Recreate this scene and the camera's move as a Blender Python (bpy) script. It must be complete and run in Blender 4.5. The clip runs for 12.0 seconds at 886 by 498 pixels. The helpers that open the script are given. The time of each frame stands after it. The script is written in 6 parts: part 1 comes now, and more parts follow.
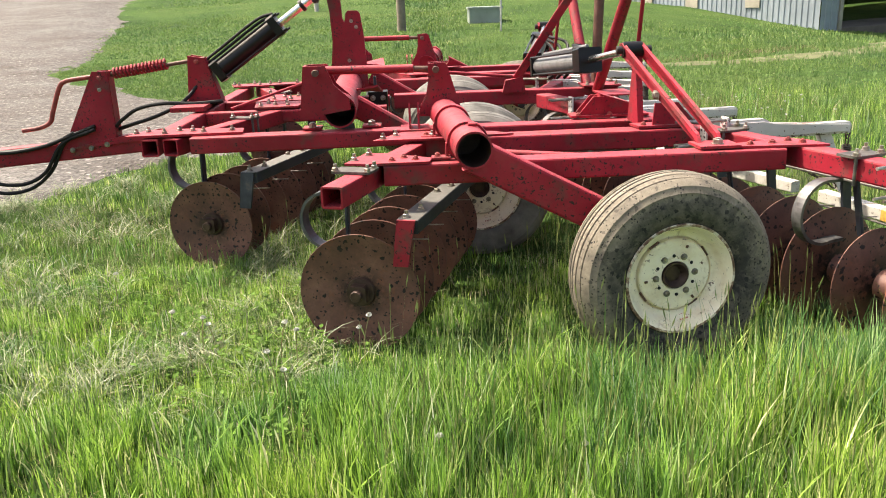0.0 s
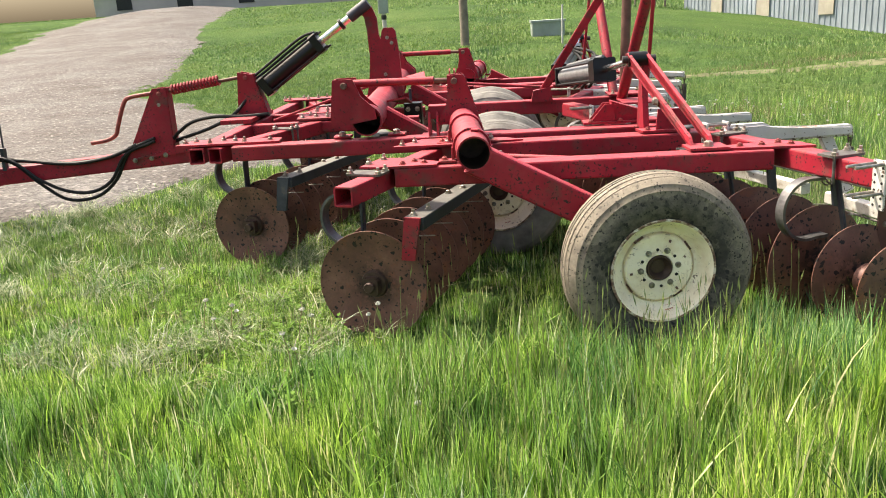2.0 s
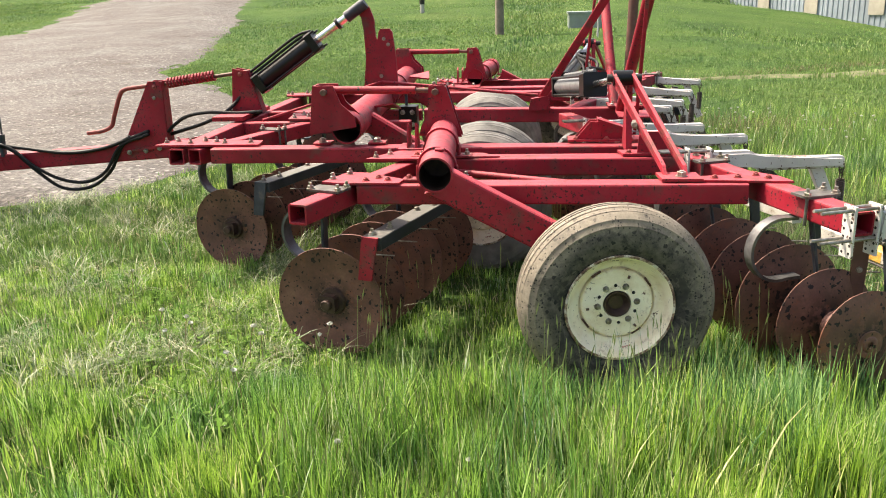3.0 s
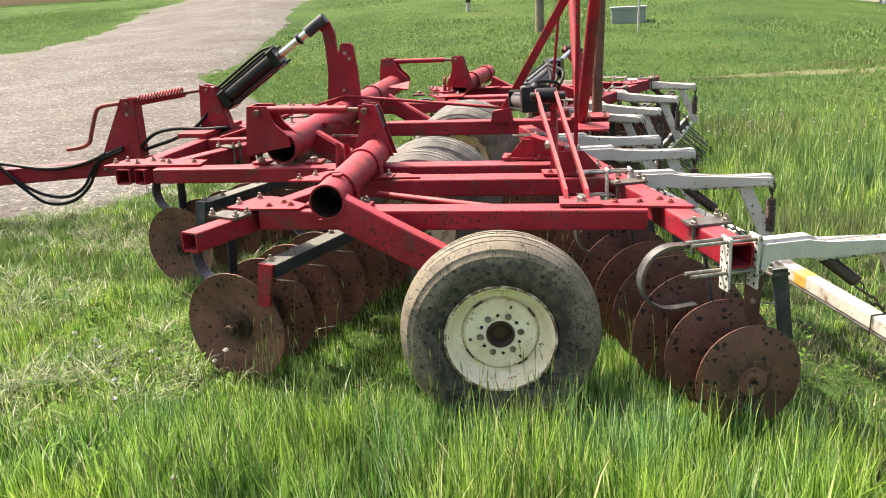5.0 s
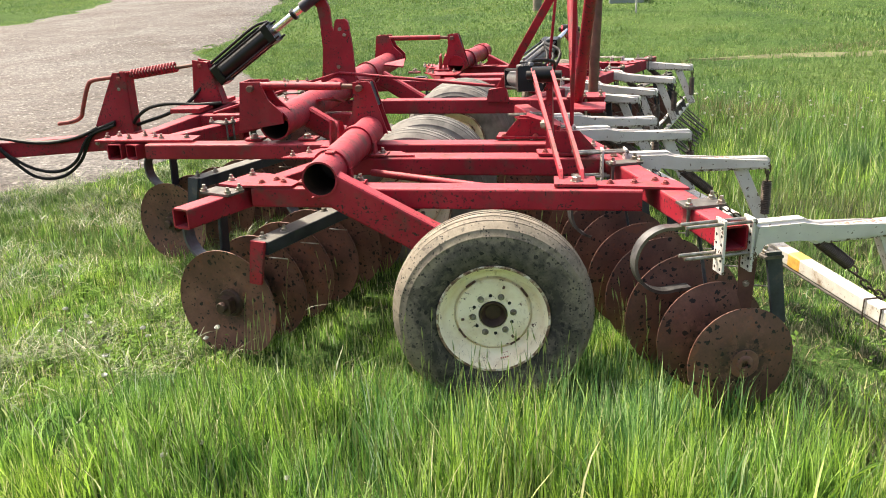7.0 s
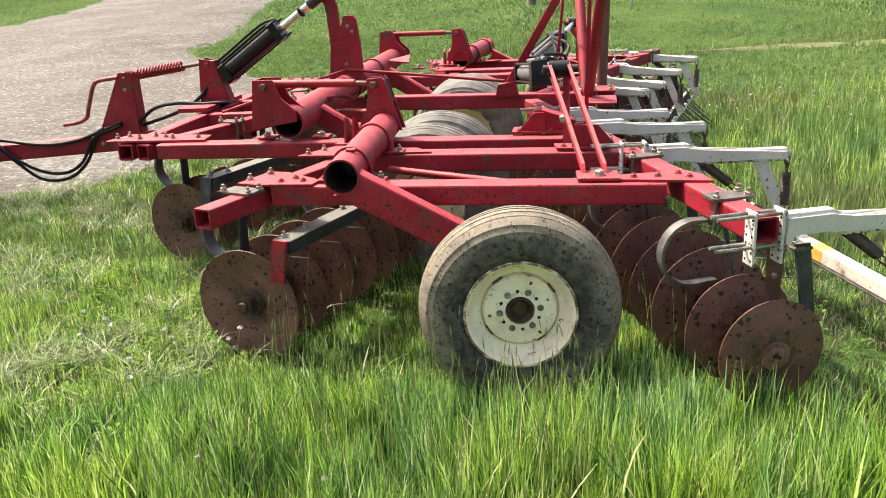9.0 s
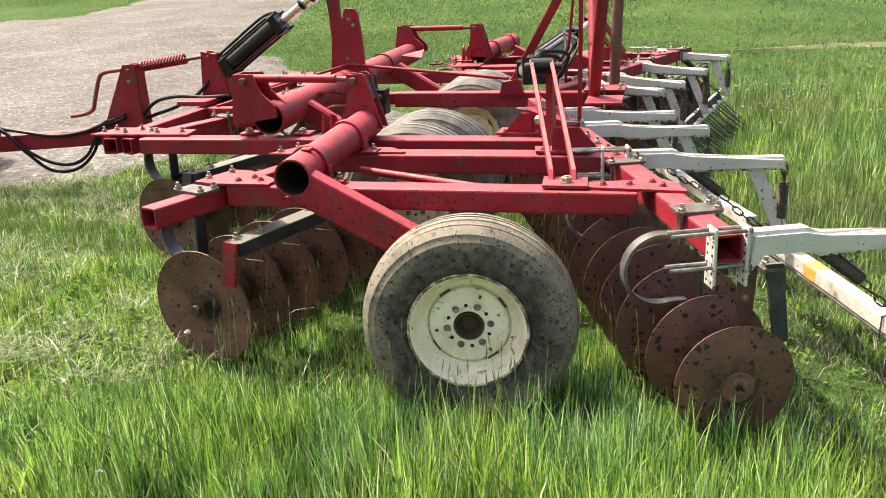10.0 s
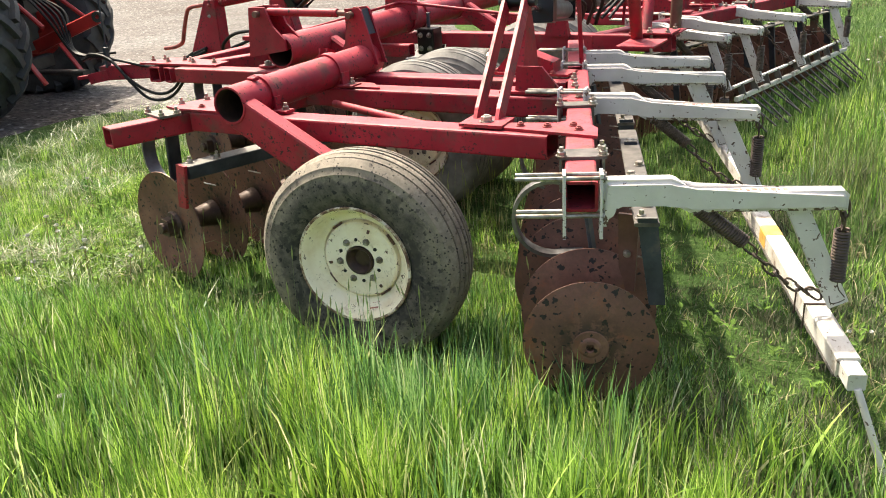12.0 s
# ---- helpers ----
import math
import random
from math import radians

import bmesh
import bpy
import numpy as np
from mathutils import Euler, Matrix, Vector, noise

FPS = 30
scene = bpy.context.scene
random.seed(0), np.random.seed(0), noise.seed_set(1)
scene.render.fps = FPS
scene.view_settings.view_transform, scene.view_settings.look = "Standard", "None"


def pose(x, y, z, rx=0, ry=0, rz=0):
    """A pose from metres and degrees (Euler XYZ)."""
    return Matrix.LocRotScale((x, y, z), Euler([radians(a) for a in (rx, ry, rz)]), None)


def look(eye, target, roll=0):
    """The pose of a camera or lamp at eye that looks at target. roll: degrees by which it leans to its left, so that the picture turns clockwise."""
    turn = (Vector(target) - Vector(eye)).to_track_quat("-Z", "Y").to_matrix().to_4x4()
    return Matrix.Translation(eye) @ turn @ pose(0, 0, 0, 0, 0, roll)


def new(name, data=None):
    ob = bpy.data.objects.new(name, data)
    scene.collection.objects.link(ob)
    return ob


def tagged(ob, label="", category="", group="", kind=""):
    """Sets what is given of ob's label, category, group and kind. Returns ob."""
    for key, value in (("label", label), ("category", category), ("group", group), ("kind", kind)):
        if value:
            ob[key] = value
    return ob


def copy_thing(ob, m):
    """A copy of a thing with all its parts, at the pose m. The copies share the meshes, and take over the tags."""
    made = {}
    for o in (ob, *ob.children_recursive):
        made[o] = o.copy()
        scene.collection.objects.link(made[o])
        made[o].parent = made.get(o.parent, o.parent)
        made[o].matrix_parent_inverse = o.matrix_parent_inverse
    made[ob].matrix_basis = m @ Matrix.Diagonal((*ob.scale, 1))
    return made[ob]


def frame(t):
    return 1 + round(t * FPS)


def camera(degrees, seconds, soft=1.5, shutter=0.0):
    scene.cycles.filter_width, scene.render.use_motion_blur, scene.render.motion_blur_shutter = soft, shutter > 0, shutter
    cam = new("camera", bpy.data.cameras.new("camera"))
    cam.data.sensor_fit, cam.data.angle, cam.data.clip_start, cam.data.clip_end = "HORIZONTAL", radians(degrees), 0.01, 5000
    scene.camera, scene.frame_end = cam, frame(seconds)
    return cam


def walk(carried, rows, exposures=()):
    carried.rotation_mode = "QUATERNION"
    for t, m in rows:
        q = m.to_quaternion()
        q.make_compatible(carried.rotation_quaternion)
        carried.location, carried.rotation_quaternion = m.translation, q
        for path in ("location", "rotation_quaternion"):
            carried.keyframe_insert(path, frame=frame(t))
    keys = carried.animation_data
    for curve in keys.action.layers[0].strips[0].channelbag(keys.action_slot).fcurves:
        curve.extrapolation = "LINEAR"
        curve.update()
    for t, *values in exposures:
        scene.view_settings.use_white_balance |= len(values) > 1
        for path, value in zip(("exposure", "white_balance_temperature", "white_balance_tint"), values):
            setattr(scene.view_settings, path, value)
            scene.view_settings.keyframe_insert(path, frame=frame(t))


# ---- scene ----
cam = camera(56.38, 12.0, 1.0)
PATH = [
    (0, -0.954, -3.442, 1.440, 72.76, 2.16, -1.59),
    (0.5, -0.943, -3.630, 1.431, 72.62, 2.17, -1.31),
    (1, -0.924, -3.739, 1.439, 72.93, 2.44, -0.74),
    (1.5, -0.870, -3.784, 1.441, 73.80, 3.25, 0.78),
    (2, -0.654, -3.758, 1.439, 73.93, 3.49, 3.28),
    (2.5, -0.446, -3.742, 1.490, 73.49, 2.62, 5.32),
    (3, -0.318, -3.592, 1.561, 72.95, 1.62, 6.43),
    (3.2, -0.235, -3.496, 1.577, 73.06, 1.24, 7.05),
    (4.8, 0.369, -3.417, 1.657, 73.08, 3.04, 10.37),
    (5, 0.401, -3.407, 1.648, 72.81, 3.03, 10.72),
    (5.5, 0.433, -3.398, 1.640, 72.11, 2.99, 11.21),
    (6, 0.411, -3.398, 1.637, 71.52, 2.84, 11.35),
    (6.5, 0.393, -3.392, 1.642, 71.23, 2.55, 11.17),
    (7, 0.402, -3.388, 1.642, 71.36, 2.33, 10.54),
    (8.8, 0.337, -3.418, 1.656, 70.84, 2.97, 9.65),
    (9, 0.275, -3.393, 1.646, 71.03, 3.04, 9.83),
    (9.5, 0.321, -3.255, 1.629, 70.96, 3.24, 11.26),
    (10, 0.643, -3.101, 1.607, 70.93, 2.82, 14.24),
    (10.5, 0.846, -2.969, 1.590, 70.22, 2.27, 17.71),
    (11, 1.080, -2.796, 1.576, 69.36, 2.20, 21.32),
    (11.5, 1.374, -2.738, 1.530, 68.66, 2.65, 24.82),
    (12, 1.641, -2.688, 1.481, 68.35, 3.36, 28.35),
]
walk(cam, [(t, pose(x, y, z, rx, ry, rz)) for t, x, y, z, rx, ry, rz in PATH], exposures=[(0.0, 1.46, 7200, 9), (3.0, 1.46, 7200, 9), (10.0, 1.5, 7200, 9), (12.0, 1.56, 7200, 8)])

# ---- light ----
SUN_EL, SUN_AZ = 56.0, -64.0   # elevation; azimuth clockwise from +y
world = bpy.data.worlds.new("sky")
scene.world = world
world.use_nodes = True
sky = world.node_tree.nodes.new("ShaderNodeTexSky")
sky.sky_type = "NISHITA"
sky.sun_disc = False
sky.sun_elevation, sky.sun_rotation = radians(SUN_EL), radians(SUN_AZ)
sky.air_density, sky.dust_density, sky.ozone_density = 1.0, 6.0, 1.0
world.node_tree.links.new(sky.outputs[0], world.node_tree.nodes["Background"].inputs[0])
world.node_tree.nodes["Background"].inputs[1].default_value = 0.124
sun = bpy.data.lights.new("sun", "SUN")
sun.energy, sun.angle, sun.color = 3.6, radians(2.0), (1.0, 0.94, 0.84)
sun_ob = new("sun", sun)
a, b = radians(SUN_AZ), radians(SUN_EL)
sun_ob.matrix_world = look((0, 0, 30), (-30 * math.sin(a) * math.cos(b), -30 * math.cos(a) * math.cos(b), 30 - 30 * math.sin(b)))

# ---- materials ----
def material(name, build, rough=0.6, metal=0.0):
    """A procedural material: build(tree, bsdf, coord) wires it."""
    m = bpy.data.materials.new(name)
    m.use_nodes = True
    t = m.node_tree
    bsdf = t.nodes["Principled BSDF"]
    bsdf.inputs["Roughness"].default_value = rough
    bsdf.inputs["Metallic"].default_value = metal
    coord = t.nodes.new("ShaderNodeTexCoord").outputs["Object"]
    build(t, bsdf, coord)
    return m


def noise_of(t, coord, scale, detail=4.0, rough=0.55, distort=0.0):
    n = t.nodes.new("ShaderNodeTexNoise")
    n.inputs["Scale"].default_value, n.inputs["Detail"].default_value = scale, detail
    n.inputs["Roughness"].default_value, n.inputs["Distortion"].default_value = rough, distort
    t.links.new(coord, n.inputs["Vector"])
    return n.outputs["Fac"]


def ramp(t, fac, stops):
    r = t.nodes.new("ShaderNodeValToRGB")
    e = r.color_ramp.elements
    e[0].position, e[1].position = stops[0][0], stops[-1][0]
    for s in stops[1:-1]:
        e.new(s[0])
    for el, (p, c) in zip(sorted(e, key=lambda q: q.position), stops):
        el.position = p
        el.color = (*c, 1) if len(c) == 3 else c
    t.links.new(fac, r.inputs[0])
    return r.outputs[0]


def blend(t, fac, one, two, mode="MIX"):
    m = t.nodes.new("ShaderNodeMix")
    m.data_type, m.blend_type = "RGBA", mode
    for sock, v in ((m.inputs[0], fac), (m.inputs[6], one), (m.inputs[7], two)):
        if isinstance(v, (int, float)):
            sock.default_value = v
        elif isinstance(v, tuple):
            sock.default_value = (*v, 1)
        else:
            t.links.new(v, sock)
    return m.outputs[2]


def spots_of(t, coord, scale, size, share, warp=0.35):
    """Crisp round-edged splashes: 1 inside, on a share of the cells."""
    n = t.nodes.new("ShaderNodeTexNoise")
    n.inputs["Scale"].default_value, n.inputs["Detail"].default_value = scale * 1.6, 2.0
    t.links.new(coord, n.inputs["Vector"])
    bend = t.nodes.new("ShaderNodeVectorMath")
    bend.operation = "MULTIPLY_ADD"
    bend.inputs[1].default_value = (warp / scale,) * 3
    t.links.new(n.outputs["Color"], bend.inputs[0])
    t.links.new(coord, bend.inputs[2])
    v = t.nodes.new("ShaderNodeTexVoronoi")
    v.inputs["Scale"].default_value = scale
    t.links.new(bend.outputs[0], v.inputs["Vector"])
    sep = t.nodes.new("ShaderNodeSeparateColor")
    t.links.new(v.outputs["Color"], sep.inputs[0])
    disc = ramp(t, v.outputs["Distance"], [(size * 0.85, grey(1)), (size, grey(0))])
    some = ramp(t, sep.outputs[0], [(share - 0.01, grey(1)), (share, grey(0))])
    return blend(t, 1.0, disc, some, "MULTIPLY")


def grey(v):
    return (v, v, v)


def bumped(t, bsdf, height, strength=0.3, distance=0.01):
    b = t.nodes.new("ShaderNodeBump")
    b.inputs["Strength"].default_value, b.inputs["Distance"].default_value = strength, distance
    t.links.new(height, b.inputs["Height"])
    t.links.new(b.outputs[0], bsdf.inputs["Normal"])


def world_coord(t):
    return t.nodes.new("ShaderNodeNewGeometry").outputs["Position"]


def island(t):
    return t.nodes.new("ShaderNodeNewGeometry").outputs["Random Per Island"]


def b_red(t, bsdf, c):
    c = world_coord(t)
    fade = noise_of(t, c, 3.0, 5)
    base = ramp(t, fade, [(0.3, (0.18, 0.004, 0.013)), (0.55, (0.275, 0.007, 0.022)), (0.75, (0.355, 0.020, 0.038))])
    dust = noise_of(t, c, 11.0, 6, 0.65)
    base = blend(t, ramp(t, dust, [(0.5, grey(0)), (0.78, grey(0.22))]), base, (0.30, 0.11, 0.095))
    # Up-facing faces paler: patchy dust plus sky reflection painted into the red.
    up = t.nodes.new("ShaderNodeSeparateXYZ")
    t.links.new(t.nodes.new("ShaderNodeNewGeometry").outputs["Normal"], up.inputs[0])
    skylit_dust = blend(t, 1.0, ramp(t, up.outputs["Z"], [(0.35, grey(0)), (0.9, grey(0.62))]), ramp(t, noise_of(t, c, 5.0, 5, 0.6), [(0.3, grey(0.55)), (0.65, grey(1.0))]), "MULTIPLY")
    base = blend(t, skylit_dust, base, (0.47, 0.080, 0.100))
    bsdf.inputs["Specular IOR Level"].default_value = 0.35
    grime = noise_of(t, c, 7.0, 5, 0.62)
    base = blend(t, ramp(t, grime, [(0.54, grey(0)), (0.66, grey(0.8))]), base, (0.105, 0.040, 0.034))
    chips = noise_of(t, c, 60.0, 3, 0.6, 0.4)
    where = noise_of(t, c, 4.5, 3)
    spots = blend(t, 1.0, ramp(t, chips, [(0.605, grey(0)), (0.64, grey(1))]), ramp(t, where, [(0.46, grey(0)), (0.54, grey(1))]), "MULTIPLY")
    base = blend(t, spots, base, (0.030, 0.012, 0.011))
    splash = spots_of(t, c, 60.0, 0.31, 0.34, 1.0)
    reach = ramp(t, noise_of(t, c, 2.6, 3), [(0.47, grey(0)), (0.53, grey(1))])
    base = blend(t, blend(t, 1.0, splash, reach, "MULTIPLY"), base, (0.022, 0.012, 0.011))
    streak = noise_of(t, c, 16.0, 6, 0.7, 0.8)
    base = blend(t, ramp(t, streak, [(0.58, grey(0)), (0.68, grey(0.55))]), base, (0.085, 0.022, 0.020))
    t.links.new(base, bsdf.inputs["Base Color"])
    t.links.new(ramp(t, dust, [(0.3, grey(0.46)), (0.75, grey(0.72))]), bsdf.inputs["Roughness"])
    bumped(t, bsdf, chips, 0.12, 0.004)


def b_rust(t, bsdf, c):
    rust_base(t, bsdf, world_coord(t), None)


def b_blade(t, bsdf, c):
    far_out = t.nodes.new("ShaderNodeVectorMath")
    far_out.operation = "LENGTH"
    t.links.new(c, far_out.inputs[0])
    rust_base(t, bsdf, world_coord(t), far_out.outputs["Value"])


def rust_base(t, bsdf, c, radius):
    """Brown rust with crisp black pits; greasy round the shaft where a radius is given."""
    n = noise_of(t, c, 5.0, 6, 0.62)
    base = ramp(t, n, [(0.3, (0.088, 0.041, 0.033)), (0.5, (0.142, 0.063, 0.049)), (0.70, (0.225, 0.112, 0.082))])
    fine = noise_of(t, c, 70.0, 5, 0.7)
    base = blend(t, 0.6, base, ramp(t, fine, [(0.3, grey(0.6)), (0.7, grey(1.25))]), "MULTIPLY")
    base = blend(t, ramp(t, noise_of(t, c, 13.0, 5, 0.7, 0.5), [(0.56, grey(0)), (0.68, grey(0.6))]), base, (0.21, 0.068, 0.034))
    if radius is not None:
        core = blend(t, 1.0, ramp(t, radius, [(0.05, grey(1.0)), (0.135, grey(0))]), ramp(t, noise_of(t, c, 28.0, 5, 0.7), [(0.42, grey(0)), (0.52, grey(1))]), "MULTIPLY")
        base = blend(t, core, base, (0.028, 0.016, 0.013))
    base = blend(t, spots_of(t, c, 34.0, 0.34, 0.38, 1.1), base, (0.010, 0.007, 0.008))
    base = blend(t, spots_of(t, c, 74.0, 0.30, 0.25, 1.1), base, (0.012, 0.008, 0.008))
    t.links.new(base, bsdf.inputs["Base Color"])
    t.links.new(ramp(t, fine, [(0.3, grey(0.46)), (0.7, grey(0.70))]), bsdf.inputs["Roughness"])
    bumped(t, bsdf, fine, 0.25, 0.003)


def b_black_steel(t, bsdf, c):
    c = world_coord(t)
    n = noise_of(t, c, 9.0, 6, 0.65)
    base = ramp(t, n, [(0.35, (0.018, 0.023, 0.034)), (0.58, (0.046, 0.052, 0.067)), (0.70, (0.11, 0.10, 0.09)), (0.8, (0.14, 0.07, 0.045))])
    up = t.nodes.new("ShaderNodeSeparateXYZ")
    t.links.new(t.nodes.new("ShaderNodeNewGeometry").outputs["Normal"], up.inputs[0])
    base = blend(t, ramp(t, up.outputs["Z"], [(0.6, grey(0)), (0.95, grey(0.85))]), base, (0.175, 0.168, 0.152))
    t.links.new(base, bsdf.inputs["Base Color"])
    t.links.new(ramp(t, n, [(0.3, grey(0.4)), (0.7, grey(0.7))]), bsdf.inputs["Roughness"])


def b_white(t, bsdf, c, worn=True):
    own = c
    c = world_coord(t)
    n = noise_of(t, c, 6.0, 6, 0.6)
    base = ramp(t, n, [(0.3, (0.43, 0.405, 0.385)), (0.6, (0.57, 0.545, 0.53))])
    chips = noise_of(t, c, 48.0, 4, 0.6, 0.3)
    low = t.nodes.new("ShaderNodeSeparateXYZ")
    t.links.new(own, low.inputs[0])
    lift = t.nodes.new("ShaderNodeMath")
    lift.operation = "ADD"
    lift.inputs[1].default_value = 0.5
    t.links.new(low.outputs["Z"], lift.inputs[0])
    edge = ramp(t, lift.outputs[0], [(0.440, grey(0.175 if worn else 0.03)), (0.462, grey(-0.02 if worn else 0.03))])
    more = t.nodes.new("ShaderNodeMath")
    more.operation = "ADD"
    t.links.new(chips, more.inputs[0])
    t.links.new(edge, more.inputs[1])
    base = blend(t, ramp(t, more.outputs[0], [(0.645, grey(0)), (0.665, grey(1))]), base, (0.085, 0.048, 0.036))
    t.links.new(base, bsdf.inputs["Base Color"])
    bumped(t, bsdf, chips, 0.15, 0.004)


def b_dirty_bar(t, bsdf, c):
    """White paint that has mostly gone to rust and grime."""
    c = world_coord(t)
    n = noise_of(t, c, 9.0, 7, 0.70, 0.4)
    base = ramp(t, n, [(0.32, (0.13, 0.085, 0.060)), (0.38, (0.34, 0.295, 0.24)), (0.45, (0.47, 0.45, 0.41)), (0.66, (0.57, 0.555, 0.51))])
    base = blend(t, ramp(t, noise_of(t, c, 55.0, 4, 0.65), [(0.63, grey(0)), (0.66, grey(1))]), base, (0.085, 0.048, 0.034))
    t.links.new(base, bsdf.inputs["Base Color"])
    bumped(t, bsdf, n, 0.25, 0.004)


def b_olive(t, bsdf, c):
    base = ramp(t, island(t), [(0.0, (0.038, 0.055, 0.026)), (0.4, (0.084, 0.108, 0.052)), (0.75, (0.150, 0.160, 0.092)), (1.0, (0.34, 0.31, 0.21))])
    leafy(t, bsdf, base, 0.5, 0.3, 0.2)


def b_rim(t, bsdf, c):
    g = world_coord(t)
    n = noise_of(t, g, 9.0, 6, 0.65)
    base = ramp(t, n, [(0.33, (0.78, 0.65, 0.46)), (0.5, (0.89, 0.79, 0.61)), (0.68, (0.93, 0.84, 0.68))])
    stain = noise_of(t, g, 22.0, 6, 0.75, 0.6)
    base = blend(t, ramp(t, stain, [(0.56, grey(0)), (0.68, grey(0.6))]), base, (0.42, 0.28, 0.17))
    chips = noise_of(t, g, 46.0, 5, 0.72)
    base = blend(t, ramp(t, chips, [(0.625, grey(0)), (0.645, grey(1))]), base, (0.12, 0.06, 0.04))
    t.links.new(base, bsdf.inputs["Base Color"])
    bumped(t, bsdf, chips, 0.15, 0.002)


def b_tyre(t, bsdf, c):
    g = world_coord(t)
    flat = t.nodes.new("ShaderNodeVectorMath")
    flat.operation = "MULTIPLY"
    flat.inputs[1].default_value = (1, 0, 1)
    t.links.new(c, flat.inputs[0])
    far_out = t.nodes.new("ShaderNodeVectorMath")
    far_out.operation = "LENGTH"
    t.links.new(flat.outputs[0], far_out.inputs[0])
    r = far_out.outputs["Value"]
    n = noise_of(t, g, 6.0, 9, 0.72)
    mud = ramp(t, n, [(0.34, (0.115, 0.098, 0.078)), (0.48, (0.185, 0.157, 0.122)), (0.62, (0.265, 0.225, 0.172))])
    mud = blend(t, 0.7, mud, ramp(t, noise_of(t, g, 55.0, 5, 0.75), [(0.3, grey(0.62)), (0.7, grey(1.2))]), "MULTIPLY")
    # black rubber shows near the bead, with a ragged edge, and where the mud has worn off
    wear = t.nodes.new("ShaderNodeMath")
    wear.operation = "MULTIPLY_ADD"
    wear.inputs[1].default_value = 0.30
    t.links.new(noise_of(t, g, 4.2, 8, 0.70), wear.inputs[0])
    t.links.new(r, wear.inputs[2])
    bare = ramp(t, wear.outputs[0], [(0.425, grey(1.0)), (0.455, grey(0.75)), (0.475, grey(0.15)), (0.53, grey(0.0))])
    base = blend(t, bare, mud, ramp(t, noise_of(t, g, 24.0, 6, 0.7), [(0.38, (0.036, 0.032, 0.028)), (0.62, (0.112, 0.096, 0.078))]))
    near_rim = ramp(t, r, [(0.27, grey(1.0)), (0.40, grey(0.35))])
    blotch = blend(t, 1.0, ramp(t, noise_of(t, g, 9.0, 6, 0.7, 0.6), [(0.52, grey(0)), (0.58, grey(0.8))]), ramp(t, r, [(0.24, grey(1.0)), (0.345, grey(0.6)), (0.36, grey(0))]), "MULTIPLY")
    base = blend(t, blotch, base, (0.016, 0.015, 0.014))
    spots = blend(t, 1.0, spots_of(t, g, 40.0, 0.36, 0.42, 1.0), near_rim, "MULTIPLY")
    base = blend(t, spots, base, (0.011, 0.010, 0.010))
    base = blend(t, spots_of(t, g, 90.0, 0.33, 0.3, 1.0), base, (0.016, 0.014, 0.013))
    t.links.new(base, bsdf.inputs["Base Color"])
    bumped(t, bsdf, noise_of(t, g, 60.0, 5), 0.25, 0.003)


def b_galv(t, bsdf, c):
    c = world_coord(t)
    n = noise_of(t, c, 25.0, 4)
    t.links.new(ramp(t, n, [(0.35, (0.16, 0.13, 0.10)), (0.65, (0.42, 0.40, 0.36))]), bsdf.inputs["Base Color"])


def b_chrome(t, bsdf, c):
    bsdf.inputs["Base Color"].default_value = (0.75, 0.75, 0.74, 1)


def plain(col, var=0.25, scale=8.0):
    def b(t, bsdf, c):
        n = noise_of(t, world_coord(t), scale, 5, 0.6)
        lo, hi = tuple(v * (1 - var) for v in col), tuple(min(1, v * (1 + var)) for v in col)
        t.links.new(ramp(t, n, [(0.3, lo), (0.7, hi)]), bsdf.inputs["Base Color"])
    return b


def b_ground(t, bsdf, c):
    c = world_coord(t)
    n = noise_of(t, c, 0.35, 6, 0.6)
    base = ramp(t, n, [(0.3, (0.050, 0.096, 0.032)), (0.5, (0.080, 0.145, 0.038)), (0.72, (0.120, 0.172, 0.056))])
    fine = noise_of(t, c, 9.0, 6, 0.7)
    base = blend(t, 0.75, base, ramp(t, fine, [(0.3, grey(0.30)), (0.7, grey(1.0))]), "MULTIPLY")
    t.links.new(base, bsdf.inputs["Base Color"])
    bumped(t, bsdf, fine, 0.9, 0.12)


def b_gravel(t, bsdf, c):
    c = world_coord(t)
    n = noise_of(t, c, 0.5, 6, 0.65)
    base = ramp(t, n, [(0.32, (0.060, 0.047, 0.040)), (0.5, (0.089, 0.078, 0.072)), (0.68, (0.128, 0.120, 0.117))])
    v = t.nodes.new("ShaderNodeTexVoronoi")
    v.inputs["Scale"].default_value = 22.0
    t.links.new(c, v.inputs["Vector"])
    sep = t.nodes.new("ShaderNodeSeparateColor")
    t.links.new(v.outputs["Color"], sep.inputs[0])
    base = blend(t, 0.85, base, ramp(t, sep.outputs[0], [(0.1, grey(0.45)), (0.5, grey(0.95)), (0.95, grey(1.4))]), "MULTIPLY")
    mid = noise_of(t, c, 6.0, 5, 0.7)
    base = blend(t, 0.7, base, ramp(t, mid, [(0.35, grey(0.55)), (0.65, grey(1.15))]), "MULTIPLY")
    t.links.new(base, bsdf.inputs["Base Color"])
    w = t.nodes.new("ShaderNodeTexVoronoi")
    w.inputs["Scale"].default_value = 9.0
    t.links.new(c, w.inputs["Vector"])
    stone = ramp(t, w.outputs["Distance"], [(0.16, grey(1)), (0.26, grey(0))])
    base = blend(t, stone, base, (0.225, 0.210, 0.200))
    bsdf.inputs["Specular IOR Level"].default_value = 0.25
    t.links.new(base, bsdf.inputs["Base Color"])
    bumped(t, bsdf, v.outputs["Distance"], 0.9, 0.022)


